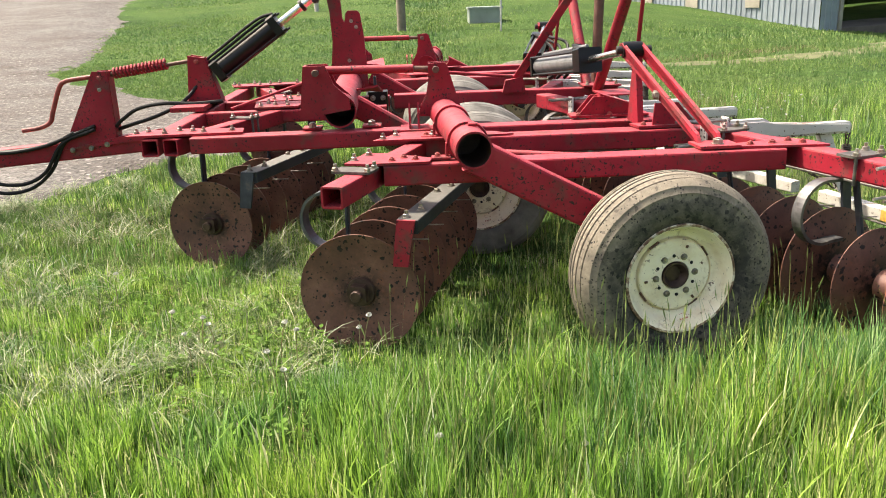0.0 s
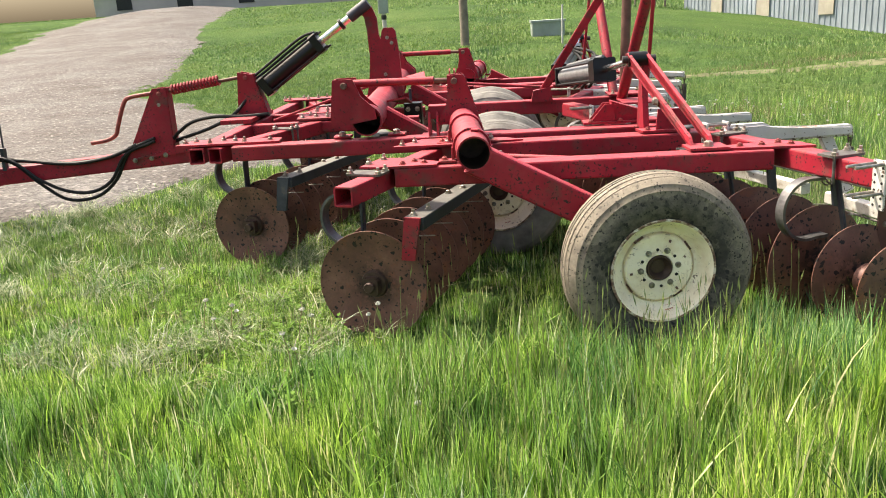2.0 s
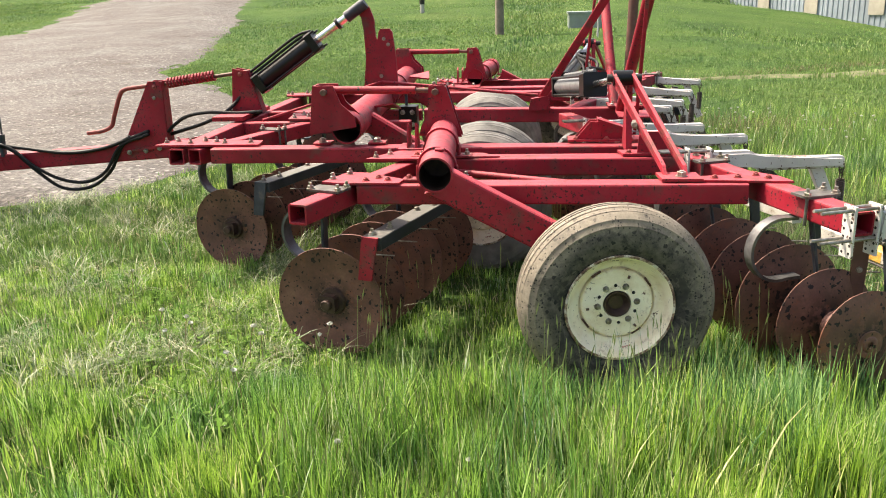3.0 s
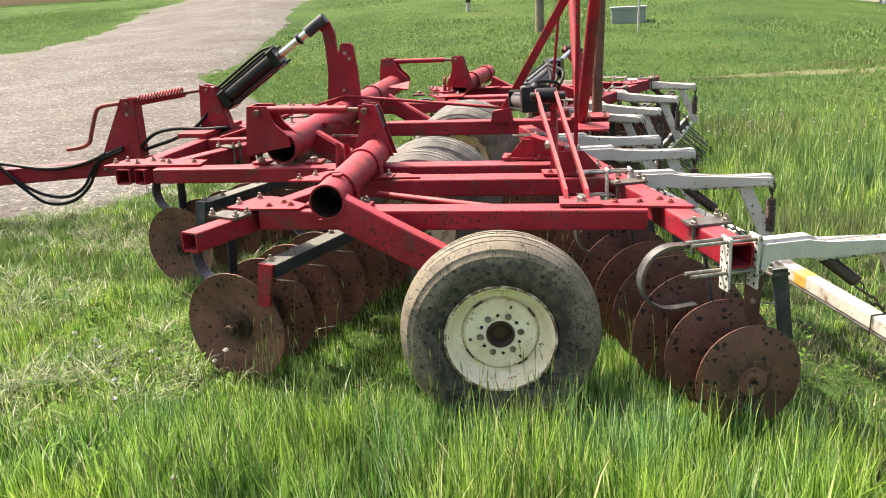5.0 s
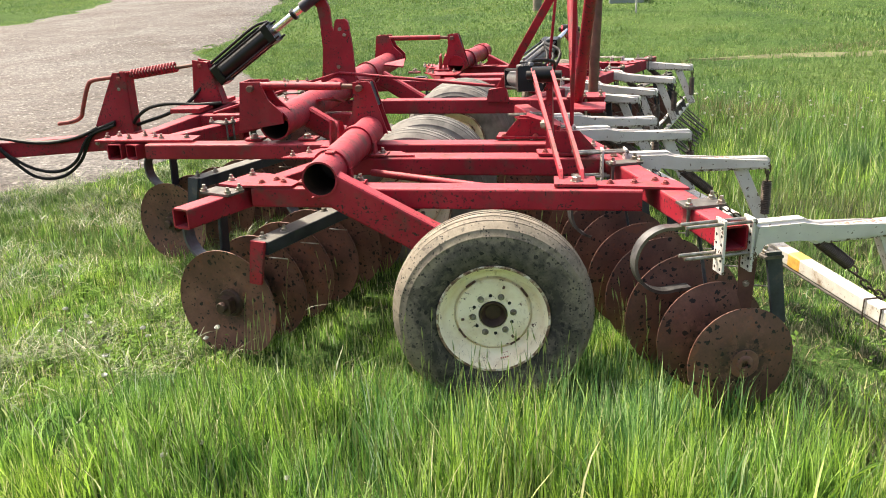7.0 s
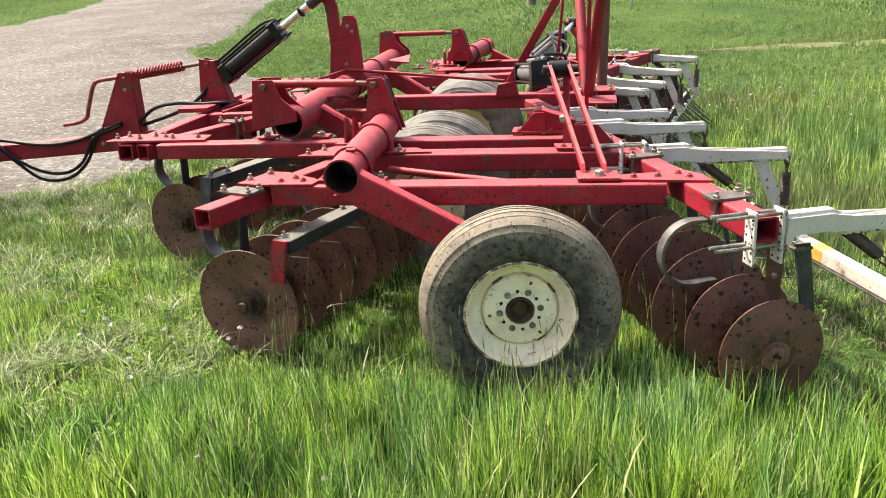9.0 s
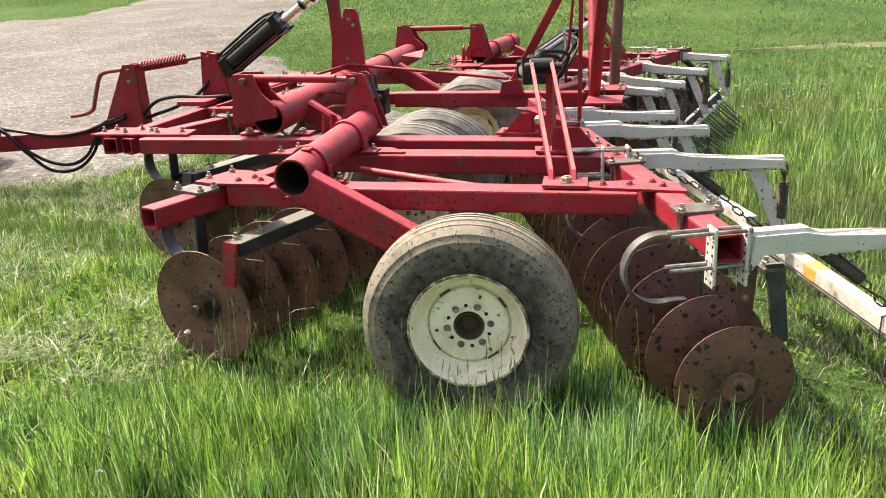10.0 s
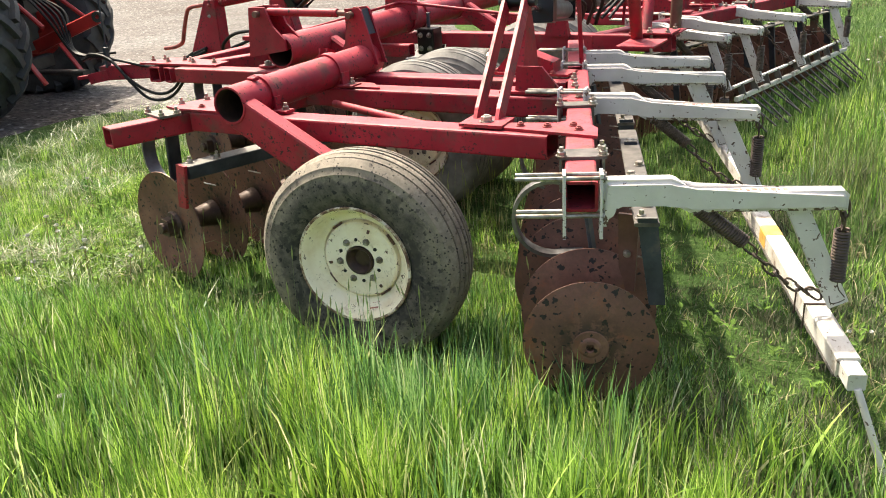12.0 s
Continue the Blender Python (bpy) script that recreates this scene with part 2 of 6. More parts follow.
def leafy(t, bsdf, base, lift=0.40, through_leaf=0.45, gloss=0.3):
    """Thin blades: part of the light passes through, the rest is reflected with a slight sheen."""
    t.links.new(base, bsdf.inputs["Base Color"])
    tr = t.nodes.new("ShaderNodeBsdfTranslucent")
    t.links.new(base, tr.inputs[0])
    soft = t.nodes.new("ShaderNodeVectorMath")
    soft.operation = "ADD"
    soft.inputs[1].default_value = (0, 0, lift)
    t.links.new(t.nodes.new("ShaderNodeNewGeometry").outputs["Normal"], soft.inputs[0])
    unit = t.nodes.new("ShaderNodeVectorMath")
    unit.operation = "NORMALIZE"
    t.links.new(soft.outputs[0], unit.inputs[0])
    t.links.new(unit.outputs[0], bsdf.inputs["Normal"])
    bsdf.inputs["Specular IOR Level"].default_value = gloss
    mix = t.nodes.new("ShaderNodeMixShader")
    mix.inputs[0].default_value = through_leaf
    t.links.new(bsdf.outputs[0], mix.inputs[1])
    t.links.new(tr.outputs[0], mix.inputs[2])
    t.links.new(mix.outputs[0], t.nodes["Material Output"].inputs[0])


def b_grass(t, bsdf, c):
    base = ramp(t, island(t), [(0.0, (0.034, 0.078, 0.016)), (0.30, (0.104, 0.205, 0.036)), (0.62, (0.255, 0.405, 0.066)), (0.86, (0.385, 0.545, 0.135)), (0.95, (0.52, 0.545, 0.28)), (1.0, (0.68, 0.62, 0.44))])
    patch = noise_of(t, world_coord(t), 1.9, 5, 0.6)
    base = blend(t, 0.9, base, ramp(t, patch, [(0.36, (0.52, 0.72, 0.98)), (0.5, (0.98, 1.04, 0.98)), (0.64, (1.18, 1.12, 0.92))]), "MULTIPLY")
    leafy(t, bsdf, base)


def b_lush(t, bsdf, c):
    base = ramp(t, island(t), [(0.0, (0.026, 0.075, 0.026)), (0.35, (0.088, 0.205, 0.058)), (0.70, (0.195, 0.365, 0.108)), (0.92, (0.40, 0.57, 0.24)), (1.0, (0.56, 0.60, 0.38))])
    leafy(t, bsdf, base, 0.35, 0.40, 0.5)


def b_matted(t, bsdf, c):
    base = ramp(t, island(t), [(0.0, (0.066, 0.118, 0.042)), (0.45, (0.165, 0.228, 0.098)), (0.8, (0.31, 0.34, 0.19)), (1.0, (0.52, 0.50, 0.36))])
    leafy(t, bsdf, base, 0.4, 0.35, 0.6)


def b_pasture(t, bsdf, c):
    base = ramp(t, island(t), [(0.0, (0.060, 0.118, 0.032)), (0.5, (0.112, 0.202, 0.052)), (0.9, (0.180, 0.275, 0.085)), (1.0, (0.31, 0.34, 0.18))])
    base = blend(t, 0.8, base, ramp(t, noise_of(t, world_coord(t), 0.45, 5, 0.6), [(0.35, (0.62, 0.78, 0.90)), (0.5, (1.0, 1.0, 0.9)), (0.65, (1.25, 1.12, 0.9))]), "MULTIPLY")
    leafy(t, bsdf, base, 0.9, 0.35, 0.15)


def b_straw(t, bsdf, c):
    r = island(t)
    t.links.new(ramp(t, r, [(0.0, (0.11, 0.12, 0.045)), (0.5, (0.22, 0.19, 0.10)), (1.0, (0.42, 0.37, 0.24))]), bsdf.inputs["Base Color"])


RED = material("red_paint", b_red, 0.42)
RUST = material("rusty_disc_steel", b_rust, 0.6, 0.15)
BLADE = material("rusty_blade_steel", b_blade, 0.6, 0.15)
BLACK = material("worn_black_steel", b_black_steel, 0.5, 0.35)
WHITE = material("chipped_white_paint", b_white, 0.42)
RIM = material("cream_rim_paint", b_rim, 0.45)
TYRE = material("dusty_rubber", b_tyre, 0.8)
GALV = material("zinc_bolt", b_galv, 0.42, 0.7)
CHROME = material("chromed_rod", b_chrome, 0.22, 1.0)
CYL = material("black_gloss_paint", plain((0.005, 0.0055, 0.0065), 0.3), 0.32)
CYL.node_tree.nodes["Principled BSDF"].inputs["Specular IOR Level"].default_value = 0.3
HOSE = material("hydraulic_hose", plain((0.008, 0.008, 0.009), 0.3, 30), 0.55)
HOSE.node_tree.nodes["Principled BSDF"].inputs["Specular IOR Level"].default_value = 0.25
DARK = material("hole_shade_black", plain((0.012, 0.010, 0.010)), 0.9)
SPRING = material("rusty_spring_steel", plain((0.085, 0.062, 0.050), 0.4, 40), 0.55, 0.5)
YELLOW = material("yellow_decal", plain((0.60, 0.35, 0.08), 0.4, 25), 0.5)
# Dark brown: grease on hubs and nuts, painted shade in pipes and spools.
HUB = material("greasy_shaded_brown", plain((0.055, 0.032, 0.024), 0.4, 30), 0.5, 0.3)
BROWN = material("rusty_post", plain((0.12, 0.06, 0.045), 0.3, 14), 0.6, 0.2)
STEEL = material("bright_worn_steel", plain((0.135, 0.133, 0.135), 0.6, 14), 0.42, 0.6)
SHANK = material("dull_shank_steel", plain((0.085, 0.090, 0.098), 0.5, 10), 0.45, 0.5)
GREY = material("grey_cylinder_paint", plain((0.16, 0.16, 0.165), 0.3, 20), 0.4, 0.2)
RED_WORN = material("worn_red_rod", plain((0.23, 0.042, 0.038), 0.45, 25), 0.6)
WHITE_DULL = material("dirty_white_paint", lambda t, b, c: b_white(t, b, c, False), 0.55)
LETTER = material("dull_red_lettering", plain((0.45, 0.16, 0.12), 0.3, 40), 0.6)
PLATE = material("grey_steel_plate", plain((0.105, 0.096, 0.088), 0.45, 20), 0.6, 0.4)
RIMRUST = material("rusty_rim_edge", lambda t, b, c: t.links.new(ramp(t, noise_of(t, world_coord(t), 24.0, 5, 0.7), [(0.42, (0.12, 0.06, 0.04)), (0.50, (0.34, 0.24, 0.16)), (0.58, (0.66, 0.60, 0.48))]), b.inputs["Base Color"]), 0.7)
STRAW = material("dry_straw", b_straw, 0.6)
DIRTY = material("rusty_white_bar_paint", b_dirty_bar, 0.6)
OLIVE = material("trampled_olive_grass", b_olive, 0.55)
FLUFF = material("white_seed_fluff", plain((0.50, 0.50, 0.45), 0.25, 90), 0.8)
METAL = material("weathered_sheet_metal", plain((0.25, 0.29, 0.335), 0.18, 0.8), 0.5, 0.2)
FIBRE = material("yellowed_panel", plain((0.30, 0.28, 0.23), 0.2, 2.0), 0.6)
SOIL = material("shed_floor", plain((0.12, 0.10, 0.08), 0.3, 2.0), 0.9)
WOODPOLE = material("weathered_wood", plain((0.20, 0.165, 0.13), 0.35, 5.0), 0.85)
BOXGREY = material("pale_green_grey_paint", plain((0.25, 0.29, 0.26), 0.15, 3.0), 0.5)
PALE = material("pale_siding", plain((0.42, 0.40, 0.36), 0.15, 0.5), 0.7)
ROOF = material("grey_shingle", plain((0.20, 0.19, 0.18), 0.3, 1.0), 0.8)
GLASSY = material("dark_glass", plain((0.02, 0.025, 0.03), 0.2), 0.15)
LEAF = material("tree_leaf", plain((0.07, 0.12, 0.03), 0.5, 0.6), 0.6)
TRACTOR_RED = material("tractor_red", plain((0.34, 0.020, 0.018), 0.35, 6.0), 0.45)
DARKMETAL = material("greasy_dark_metal", plain((0.03, 0.028, 0.027), 0.4, 10.0), 0.55, 0.4)
RUBBER = material("bare_shaded_rubber", plain((0.012, 0.011, 0.011), 0.3, 20), 0.85)
LUGTYRE = material("grey_black_tractor_rubber", plain((0.040, 0.041, 0.043), 0.5, 7), 0.7)
TRACK = material("bare_dry_earth", plain((0.125, 0.13, 0.072), 0.35, 3.0), 0.95)
MAIN_TYRE = material("worn_grey_rubber", plain((0.175, 0.168, 0.155), 0.45, 9.0), 0.8)
WEED = material("weed_leaf", plain((0.085, 0.15, 0.032), 0.6, 30), 0.9)
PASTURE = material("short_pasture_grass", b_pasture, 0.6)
STEM = material("green_stalk", plain((0.26, 0.30, 0.10), 0.35, 6.0), 0.6)
GROUND = material("meadow_ground", b_ground, 0.95)
for dull in (GROUND, WEED, STRAW, TRACK):
    dull.node_tree.nodes["Principled BSDF"].inputs["Specular IOR Level"].default_value = 0.06
GRAVEL = material("gravel", b_gravel, 0.75)
GRASS = material("grass_blade", b_grass, 0.36)
LUSH = material("blue_green_grass", b_lush, 0.34)
MATTED = material("matted_pale_grass", b_matted, 0.45)

# ---- mesh helpers ----
Z = Vector((0, 0, 1))


def V(*a):
    return Vector(a)


def finish(name, bm, mat, smooth=False):
    me = bpy.data.meshes.new(name)
    bmesh.ops.recalc_face_normals(bm, faces=bm.faces)
    bm.to_mesh(me)
    bm.free()
    me.materials.append(mat)
    if smooth:
        for p in me.polygons:
            p.use_smooth = True
        me.set_sharp_from_angle(angle=radians(35))
    return me


def part(name, bm, mat, parent=None, label="", smooth=False):
    ob = new(name, finish(name, bm, mat, smooth) if isinstance(bm, bmesh.types.BMesh) else bm)
    if parent:
        ob.parent = parent
        ob.matrix_parent_inverse = parent.matrix_world.inverted() if parent.type != "EMPTY" else Matrix()
    if label:
        ob["label"] = label
    return ob


def thing(name, label, category, group="", kind=""):
    return tagged(new(name), label, category, group, kind)


def axes(d, up=Z):
    d = Vector(d).normalized()
    if abs(d.dot(up)) > 0.98:
        up = Vector((1, 0, 0))
    s = d.cross(up).normalized()
    return d, s, s.cross(d).normalized()


def bar(bm, p, q, w, h, bev=0.004, up=Z):
    """A bar from p to q, w across and h high, with eased edges."""
    p, q = Vector(p), Vector(q)
    d, s, u = axes(q - p, up)
    b = min(bev, w * 0.3, h * 0.3)
    ring = [(-w / 2 + b, -h / 2), (w / 2 - b, -h / 2), (w / 2, -h / 2 + b), (w / 2, h / 2 - b), (w / 2 - b, h / 2), (-w / 2 + b, h / 2), (-w / 2, h / 2 - b), (-w / 2, -h / 2 + b)]
    a = [bm.verts.new(p + s * x + u * y) for x, y in ring]
    c = [bm.verts.new(q + s * x + u * y) for x, y in ring]
    for i in range(8):
        bm.faces.new((a[i], a[(i + 1) % 8], c[(i + 1) % 8], c[i]))
    bm.faces.new(a[::-1])
    bm.faces.new(c)


def box_tube(bm, p, q, w, h, wall=0.008, bev=0.012):
    """A hollow rectangular tube, open at both ends."""
    p, q = Vector(p), Vector(q)
    d, s, u = axes(q - p)

    def ring(o, w, h, b):
        k = b * 0.3
        pts = [(-w / 2 + b, -h / 2), (w / 2 - b, -h / 2), (w / 2 - k, -h / 2 + k), (w / 2, -h / 2 + b), (w / 2, h / 2 - b), (w / 2 - k, h / 2 - k), (w / 2 - b, h / 2), (-w / 2 + b, h / 2),
               (-w / 2 + k, h / 2 - k), (-w / 2, h / 2 - b), (-w / 2, -h / 2 + b), (-w / 2 + k, -h / 2 + k)]
        return [bm.verts.new(o + s * x + u * y) for x, y in pts]
    a, b = ring(p, w, h, bev), ring(q, w, h, bev)
    c, e = ring(p, w - 2 * wall, h - 2 * wall, bev * 0.6), ring(q, w - 2 * wall, h - 2 * wall, bev * 0.6)
    # Added wall halfway along keeps light from passing through the tube.
    bm.faces.new(ring((p + q) / 2, w - 2 * wall - 0.001, h - 2 * wall - 0.001, bev * 0.6))
    n = len(a)
    for i in range(n):
        j = (i + 1) % n
        bm.faces.new((a[i], a[j], b[j], b[i]))
        bm.faces.new((c[j], c[i], e[i], e[j]))
        bm.faces.new((a[j], a[i], c[i], c[j]))
        bm.faces.new((b[i], b[j], e[j], e[i]))


def lathe(bm, profile, origin, axis, seg=32, up=Z, closed=False):
    """Turns (radius, along) pairs about the axis through origin."""
    d, s, u = axes(axis, up)
    o = Vector(origin)
    rings = []
    for r, h in profile:
        if r < 1e-5:
            rings.append([bm.verts.new(o + d * h)])
        else:
            rings.append([bm.verts.new(o + d * h + (s * math.cos(2 * math.pi * i / seg) + u * math.sin(2 * math.pi * i / seg)) * r) for i in range(seg)])
    pairs = list(zip(rings, rings[1:])) + ([(rings[-1], rings[0])] if closed else [])
    for a, b in pairs:
        for i in range(seg):
            j = (i + 1) % seg
            if len(a) == 1 and len(b) == 1:
                continue
            if len(a) == 1:
                bm.faces.new((a[0], b[j], b[i]))
            elif len(b) == 1:
                bm.faces.new((a[i], a[j], b[0]))
            else:
                bm.faces.new((a[i], a[j], b[j], b[i]))


def rod(bm, p, q, r, seg=12, bev=0.0):
    p, q = Vector(p), Vector(q)
    n = (q - p).length
    k = min(bev, r * 0.4)
    lathe(bm, [(0, 0), (r - k, 0), (r, k), (r, n - k), (r - k, n), (0, n)], p, q - p, seg)


def pipe(bm, p, q, r, wall=0.008, seg=32):
    p, q = Vector(p), Vector(q)
    n = (q - p).length
    lathe(bm, [(r - wall, 0), (r, 0), (r, n), (r - wall, n)], p, q - p, seg, closed=True)


def prism(bm, pts, thick):
    """A flat plate: the outline pts, swept by the vector thick."""
    thick = Vector(thick)
    a = [bm.verts.new(Vector(p) - thick / 2) for p in pts]
    b = [bm.verts.new(Vector(p) + thick / 2) for p in pts]
    n = len(a)
    for i in range(n):
        bm.faces.new((a[i], a[(i + 1) % n], b[(i + 1) % n], b[i]))
    bm.faces.new(a[::-1])
    bm.faces.new(b)


def spline(pts, n=8):
    """Points along a smooth line through pts."""
    p = [Vector(q) for q in pts]
    p = [2 * p[0] - p[1], *p, 2 * p[-1] - p[-2]]
    out = []
    for i in range(1, len(p) - 2):
        for k in range(n):
            t = k / n
            a, b, c, d = p[i - 1:i + 3]
            out.append(0.5 * ((2 * b) + (c - a) * t + (2 * a - 5 * b + 4 * c - d) * t * t + (3 * b - a - 3 * c + d) * t ** 3))
    return out + [p[-2]]


def sweep(bm, pts, r, seg=8, flat=None, up=Z):
    """A round (or, with flat=(w, h), rectangular) section along a line."""
    rings = []
    for i, p in enumerate(pts):
        d = pts[min(i + 1, len(pts) - 1)] - pts[max(i - 1, 0)]
        d, s, u = axes(d, up)
        if flat:
            w, h = flat
            sec = [(-w / 2, -h / 2), (w / 2, -h / 2), (w / 2, h / 2), (-w / 2, h / 2)]
        else:
            sec = [(r * math.cos(2 * math.pi * k / seg), r * math.sin(2 * math.pi * k / seg)) for k in range(seg)]
        rings.append([bm.verts.new(p + s * x + u * y) for x, y in sec])
    n = len(rings[0])
    for a, b in zip(rings, rings[1:]):
        for i in range(n):
            bm.faces.new((a[i], a[(i + 1) % n], b[(i + 1) % n], b[i]))
    bm.faces.new(rings[0][::-1])
    bm.faces.new(rings[-1])


def hex_bolt(bm, p, axis=Z, r=0.016, h=0.014, stud=0.02):
    """A hex nut on a washer, with a stud end above it."""
    p = Vector(p)
    d = Vector(axis).normalized()
    lathe(bm, [(0, 0), (r * 1.35, 0), (r * 1.35, 0.003), (0, 0.003)], p, d, 12)
    lathe(bm, [(0, 0.003), (r, 0.003), (r, h), (r * 0.85, h + 0.002), (0, h + 0.002)], p, d, 6)
    if stud:
        lathe(bm, [(0, h), (r * 0.55, h), (r * 0.55, h + stud), (0, h + stud)], p, d, 8)


def bm_new():
    return bmesh.new()

# ---- setting ----
def land(x, y):
    """Height of the land: level round the machine, rising gently beyond and falling off towards the shed."""
    s, f = max(0.0, y - 10.0), max(0.0, y - 55.0)
    k = min(1.0, max(0.0, (y - 10.0) / 14.0))
    fall = 0.12 * min(14.0, max(0.0, x - 4.0)) * k * k * (3 - 2 * k)
    return 0.058 * s * s / (s + 6.0) - 0.058 * f * f / (f + 12.0) - fall


def rough_land(x, y):
    d = math.hypot(x, y)
    k = min(1.0, max(0.0, (d - 6) / 20))
    return land(x, y) + k * 0.25 * noise.fractal(V(x * 0.07, y * 0.07, 3), 1.0, 2.0, 4) + 0.02 * noise.noise(V(x * 0.8, y * 0.8, 0))


def sheet(name, xs, ys, height, mat, lift=0.0):
    bm = bm_new()
    g = [[bm.verts.new((x, y, height(x, y) + lift)) for x in xs] for y in ys]
    for j in range(len(ys) - 1):
        for i in range(len(xs) - 1):
            bm.faces.new((g[j][i], g[j][i + 1], g[j + 1][i + 1], g[j + 1][i]))
    return part(name, bm, mat, smooth=True)


def steps(lo, hi, n, p=3.0):
    """n + 1 values, packed near zero."""
    out = []
    for i in range(n + 1):
        k = -1 + 2 * i / n
        v = (abs(k) ** p) * (hi if k > 0 else -lo)
        out.append(v if k > 0 else -v)
    return out


ground = tagged(sheet("ground", steps(-900, 900, 150), steps(-300, 1500, 170), rough_land, GROUND), "green meadow rising gently towards the farmyard", "grass field", kind="structure")

# gravel yard and lane: outline on the plan
LANE = [(-60, -9), (-8, -2.6), (-6.2, -0.4), (-5.1, 1.2), (-4.7, 2.4), (-4.0, 3.4), (-3.1, 4.4), (-1.6, 5.2), (-2.4, 6.3), (-4.0, 8.2), (-5.5, 10.4), (-6.5, 11.9), (-7.6, 13.2), (-9.0, 15.2), (-8.9, 16.4), (-9.2, 18.2), (-10.4, 22.3), (-12.2, 28.6), (-15.4, 39.5), (-18.6, 54),
        (-28, 90), (-37, 90), (-29, 56), (-25.5, 43.8), (-22.0, 32.6), (-19.2, 26.0), (-18.8, 23.3), (-19.8, 21.6), (-34, 17), (-60, 14)]


def inside(x, y, poly):
    c, j = False, len(poly) - 1
    for i in range(len(poly)):
        (xi, yi), (xj, yj) = poly[i], poly[j]
        if (yi > y) != (yj > y) and x < (xj - xi) * (y - yi) / (yj - yi) + xi:
            c = not c
        j = i
    return c


def edge_gap(x, y, poly):
    best, j = 1e9, len(poly) - 1
    for i in range(len(poly)):
        (ax, ay), (bx, by) = poly[j], poly[i]
        dx, dy = bx - ax, by - ay
        k = max(0, min(1, ((x - ax) * dx + (y - ay) * dy) / (dx * dx + dy * dy)))
        best = min(best, math.hypot(x - ax - k * dx, y - ay - k * dy))
        j = i
    return best


def in_lane(x, y):
    """Positive inside the lane, in metres from its wavering edge."""
    d = edge_gap(x, y, LANE)
    d = d if inside(x, y, LANE) else -d
    return d + 0.35 * noise.noise(V(x * 1.1, y * 1.1, 5)) + 0.12 * noise.noise(V(x * 4, y * 4, 9))


def build_lane():
    bm = bm_new()
    xs = [-60 + 3 * i for i in range(10)] + [-30 + 0.75 * i for i in range(22)] + [-13.5 + 0.25 * i for i in range(52)]
    ys = [-9 + 0.25 * i for i in range(110)] + [18.5 + 0.75 * i for i in range(28)] + [39.5 + 3 * i for i in range(14)]
    g = {}
    for j, y in enumerate(ys):
        for i, x in enumerate(xs):
            g[i, j] = (x, y, in_lane(x, y))
    vs = {}

    def vert(i, j):
        if (i, j) not in vs:
            x, y, d = g[i, j]
            vs[i, j] = bm.verts.new((x, y, rough_land(x, y) + max(-0.05, min(0.035 + 0.006 * max(0.0, y - 9.0), d * 0.12))))
        return vs[i, j]
    for j in range(len(ys) - 1):
        for i in range(len(xs) - 1):
            q = [(i, j), (i + 1, j), (i + 1, j + 1), (i, j + 1)]
            if max(g[c][2] for c in q) > -0.1:
                bm.faces.new([vert(*c) for c in q])
    return part("road", bm, GRAVEL, smooth=True)


tagged(build_lane(), "pale gravel lane and yard with loose stones", "gravel road", kind="structure")

# ---- farmyard in the distance ----
def corrugated(p, q, h, mat, name, parent, ribs):
    """A ribbed metal wall from p to q."""
    p, q = Vector(p), Vector(q)
    d = (q - p)
    n = d.length
    d.normalize()
    s = V(d.y, -d.x, 0)
    bm = bm_new()
    prev = None
    k = int(n / ribs)
    for i in range(k):
        for f, o in ((0, 0), (0.72, 0), (0.79, 0.03), (0.93, 0.03)):
            b = p + d * n * (i + f) / k + s * o
            v = (bm.verts.new(b), bm.verts.new(b + V(0, 0, h)))
            if prev:
                bm.faces.new((prev[0], v[0], v[1], prev[1]))
            prev = v
    return part(name, bm, mat, parent)


def build_barn():
    barn = thing("barn", "grey-blue ribbed metal machine shed with an open dark doorway", "barn")
    z = -0.6
    a, b = V(13.65, 27.5, z), V(8.6, 38.5, z)
    c, e = V(30.0, 35.0, z), V(25.0, 46.0, z)
    H = 5.6
    corrugated(b, a, H, METAL, "wall", barn, 0.27)
    # gable wall with a wide doorway
    d = (c - a).normalized()
    for s, l, lo in ((0.0, 0.9, 0.0), (0.9, 9.0, 4.3), (9.0, (c - a).length, 0.0)):
        corrugated(a + d * s + V(0, 0, lo), a + d * l + V(0, 0, lo), H - lo, METAL, "wall", barn, 0.27)
    corrugated(c, e, H, METAL, "wall", barn, 0.27)
    corrugated(e, b, H, METAL, "wall", barn, 0.27)
    for s in (0.235, 0.52, 0.765):
        q = a.lerp(b, s)
        w = (b - a).normalized()
        bm = bm_new()
        bar(bm, q + V(-0.06, 0, 3.2), q + w * 0.75 + V(-0.06, 0, 3.2), 0.03, 4.4, 0.004)
        part("light_panel", bm, FIBRE, barn, "yellowed translucent wall panel")
    bm = bm_new()
    m0, m1 = (a + c) / 2 + V(0, -0.5, H + 2.6), (b + e) / 2 + V(0, 0.5, H + 2.6)
    for p0, p1 in ((a + V(-0.4, -0.5, H - 0.1), b + V(-0.4, 0.5, H - 0.1)), (c + V(0.4, -0.5, H - 0.1), e + V(0.4, 0.5, H - 0.1))):
        prism(bm, [p0, p1, m1, m0], (0, 0, 0.08))
    part("roof", bm, METAL, barn)
    bm = bm_new()
    prism(bm, [a + V(0, 0.2, -0.6), c + V(0, 0.2, -0.6), e + V(0, 0, -0.6), b + V(0, 0, -0.6)], (0, 0, 1.6))
    part("floor", bm, SOIL, barn)
    bm = bm_new()
    bar(bm, a + d * 0.9 + V(0, 0, 2.1), a + d * 1.05 + V(0, 0, 2.1), 0.2, 4.4, 0.01)
    part("door_frame", bm, FIBRE, barn)


build_barn()


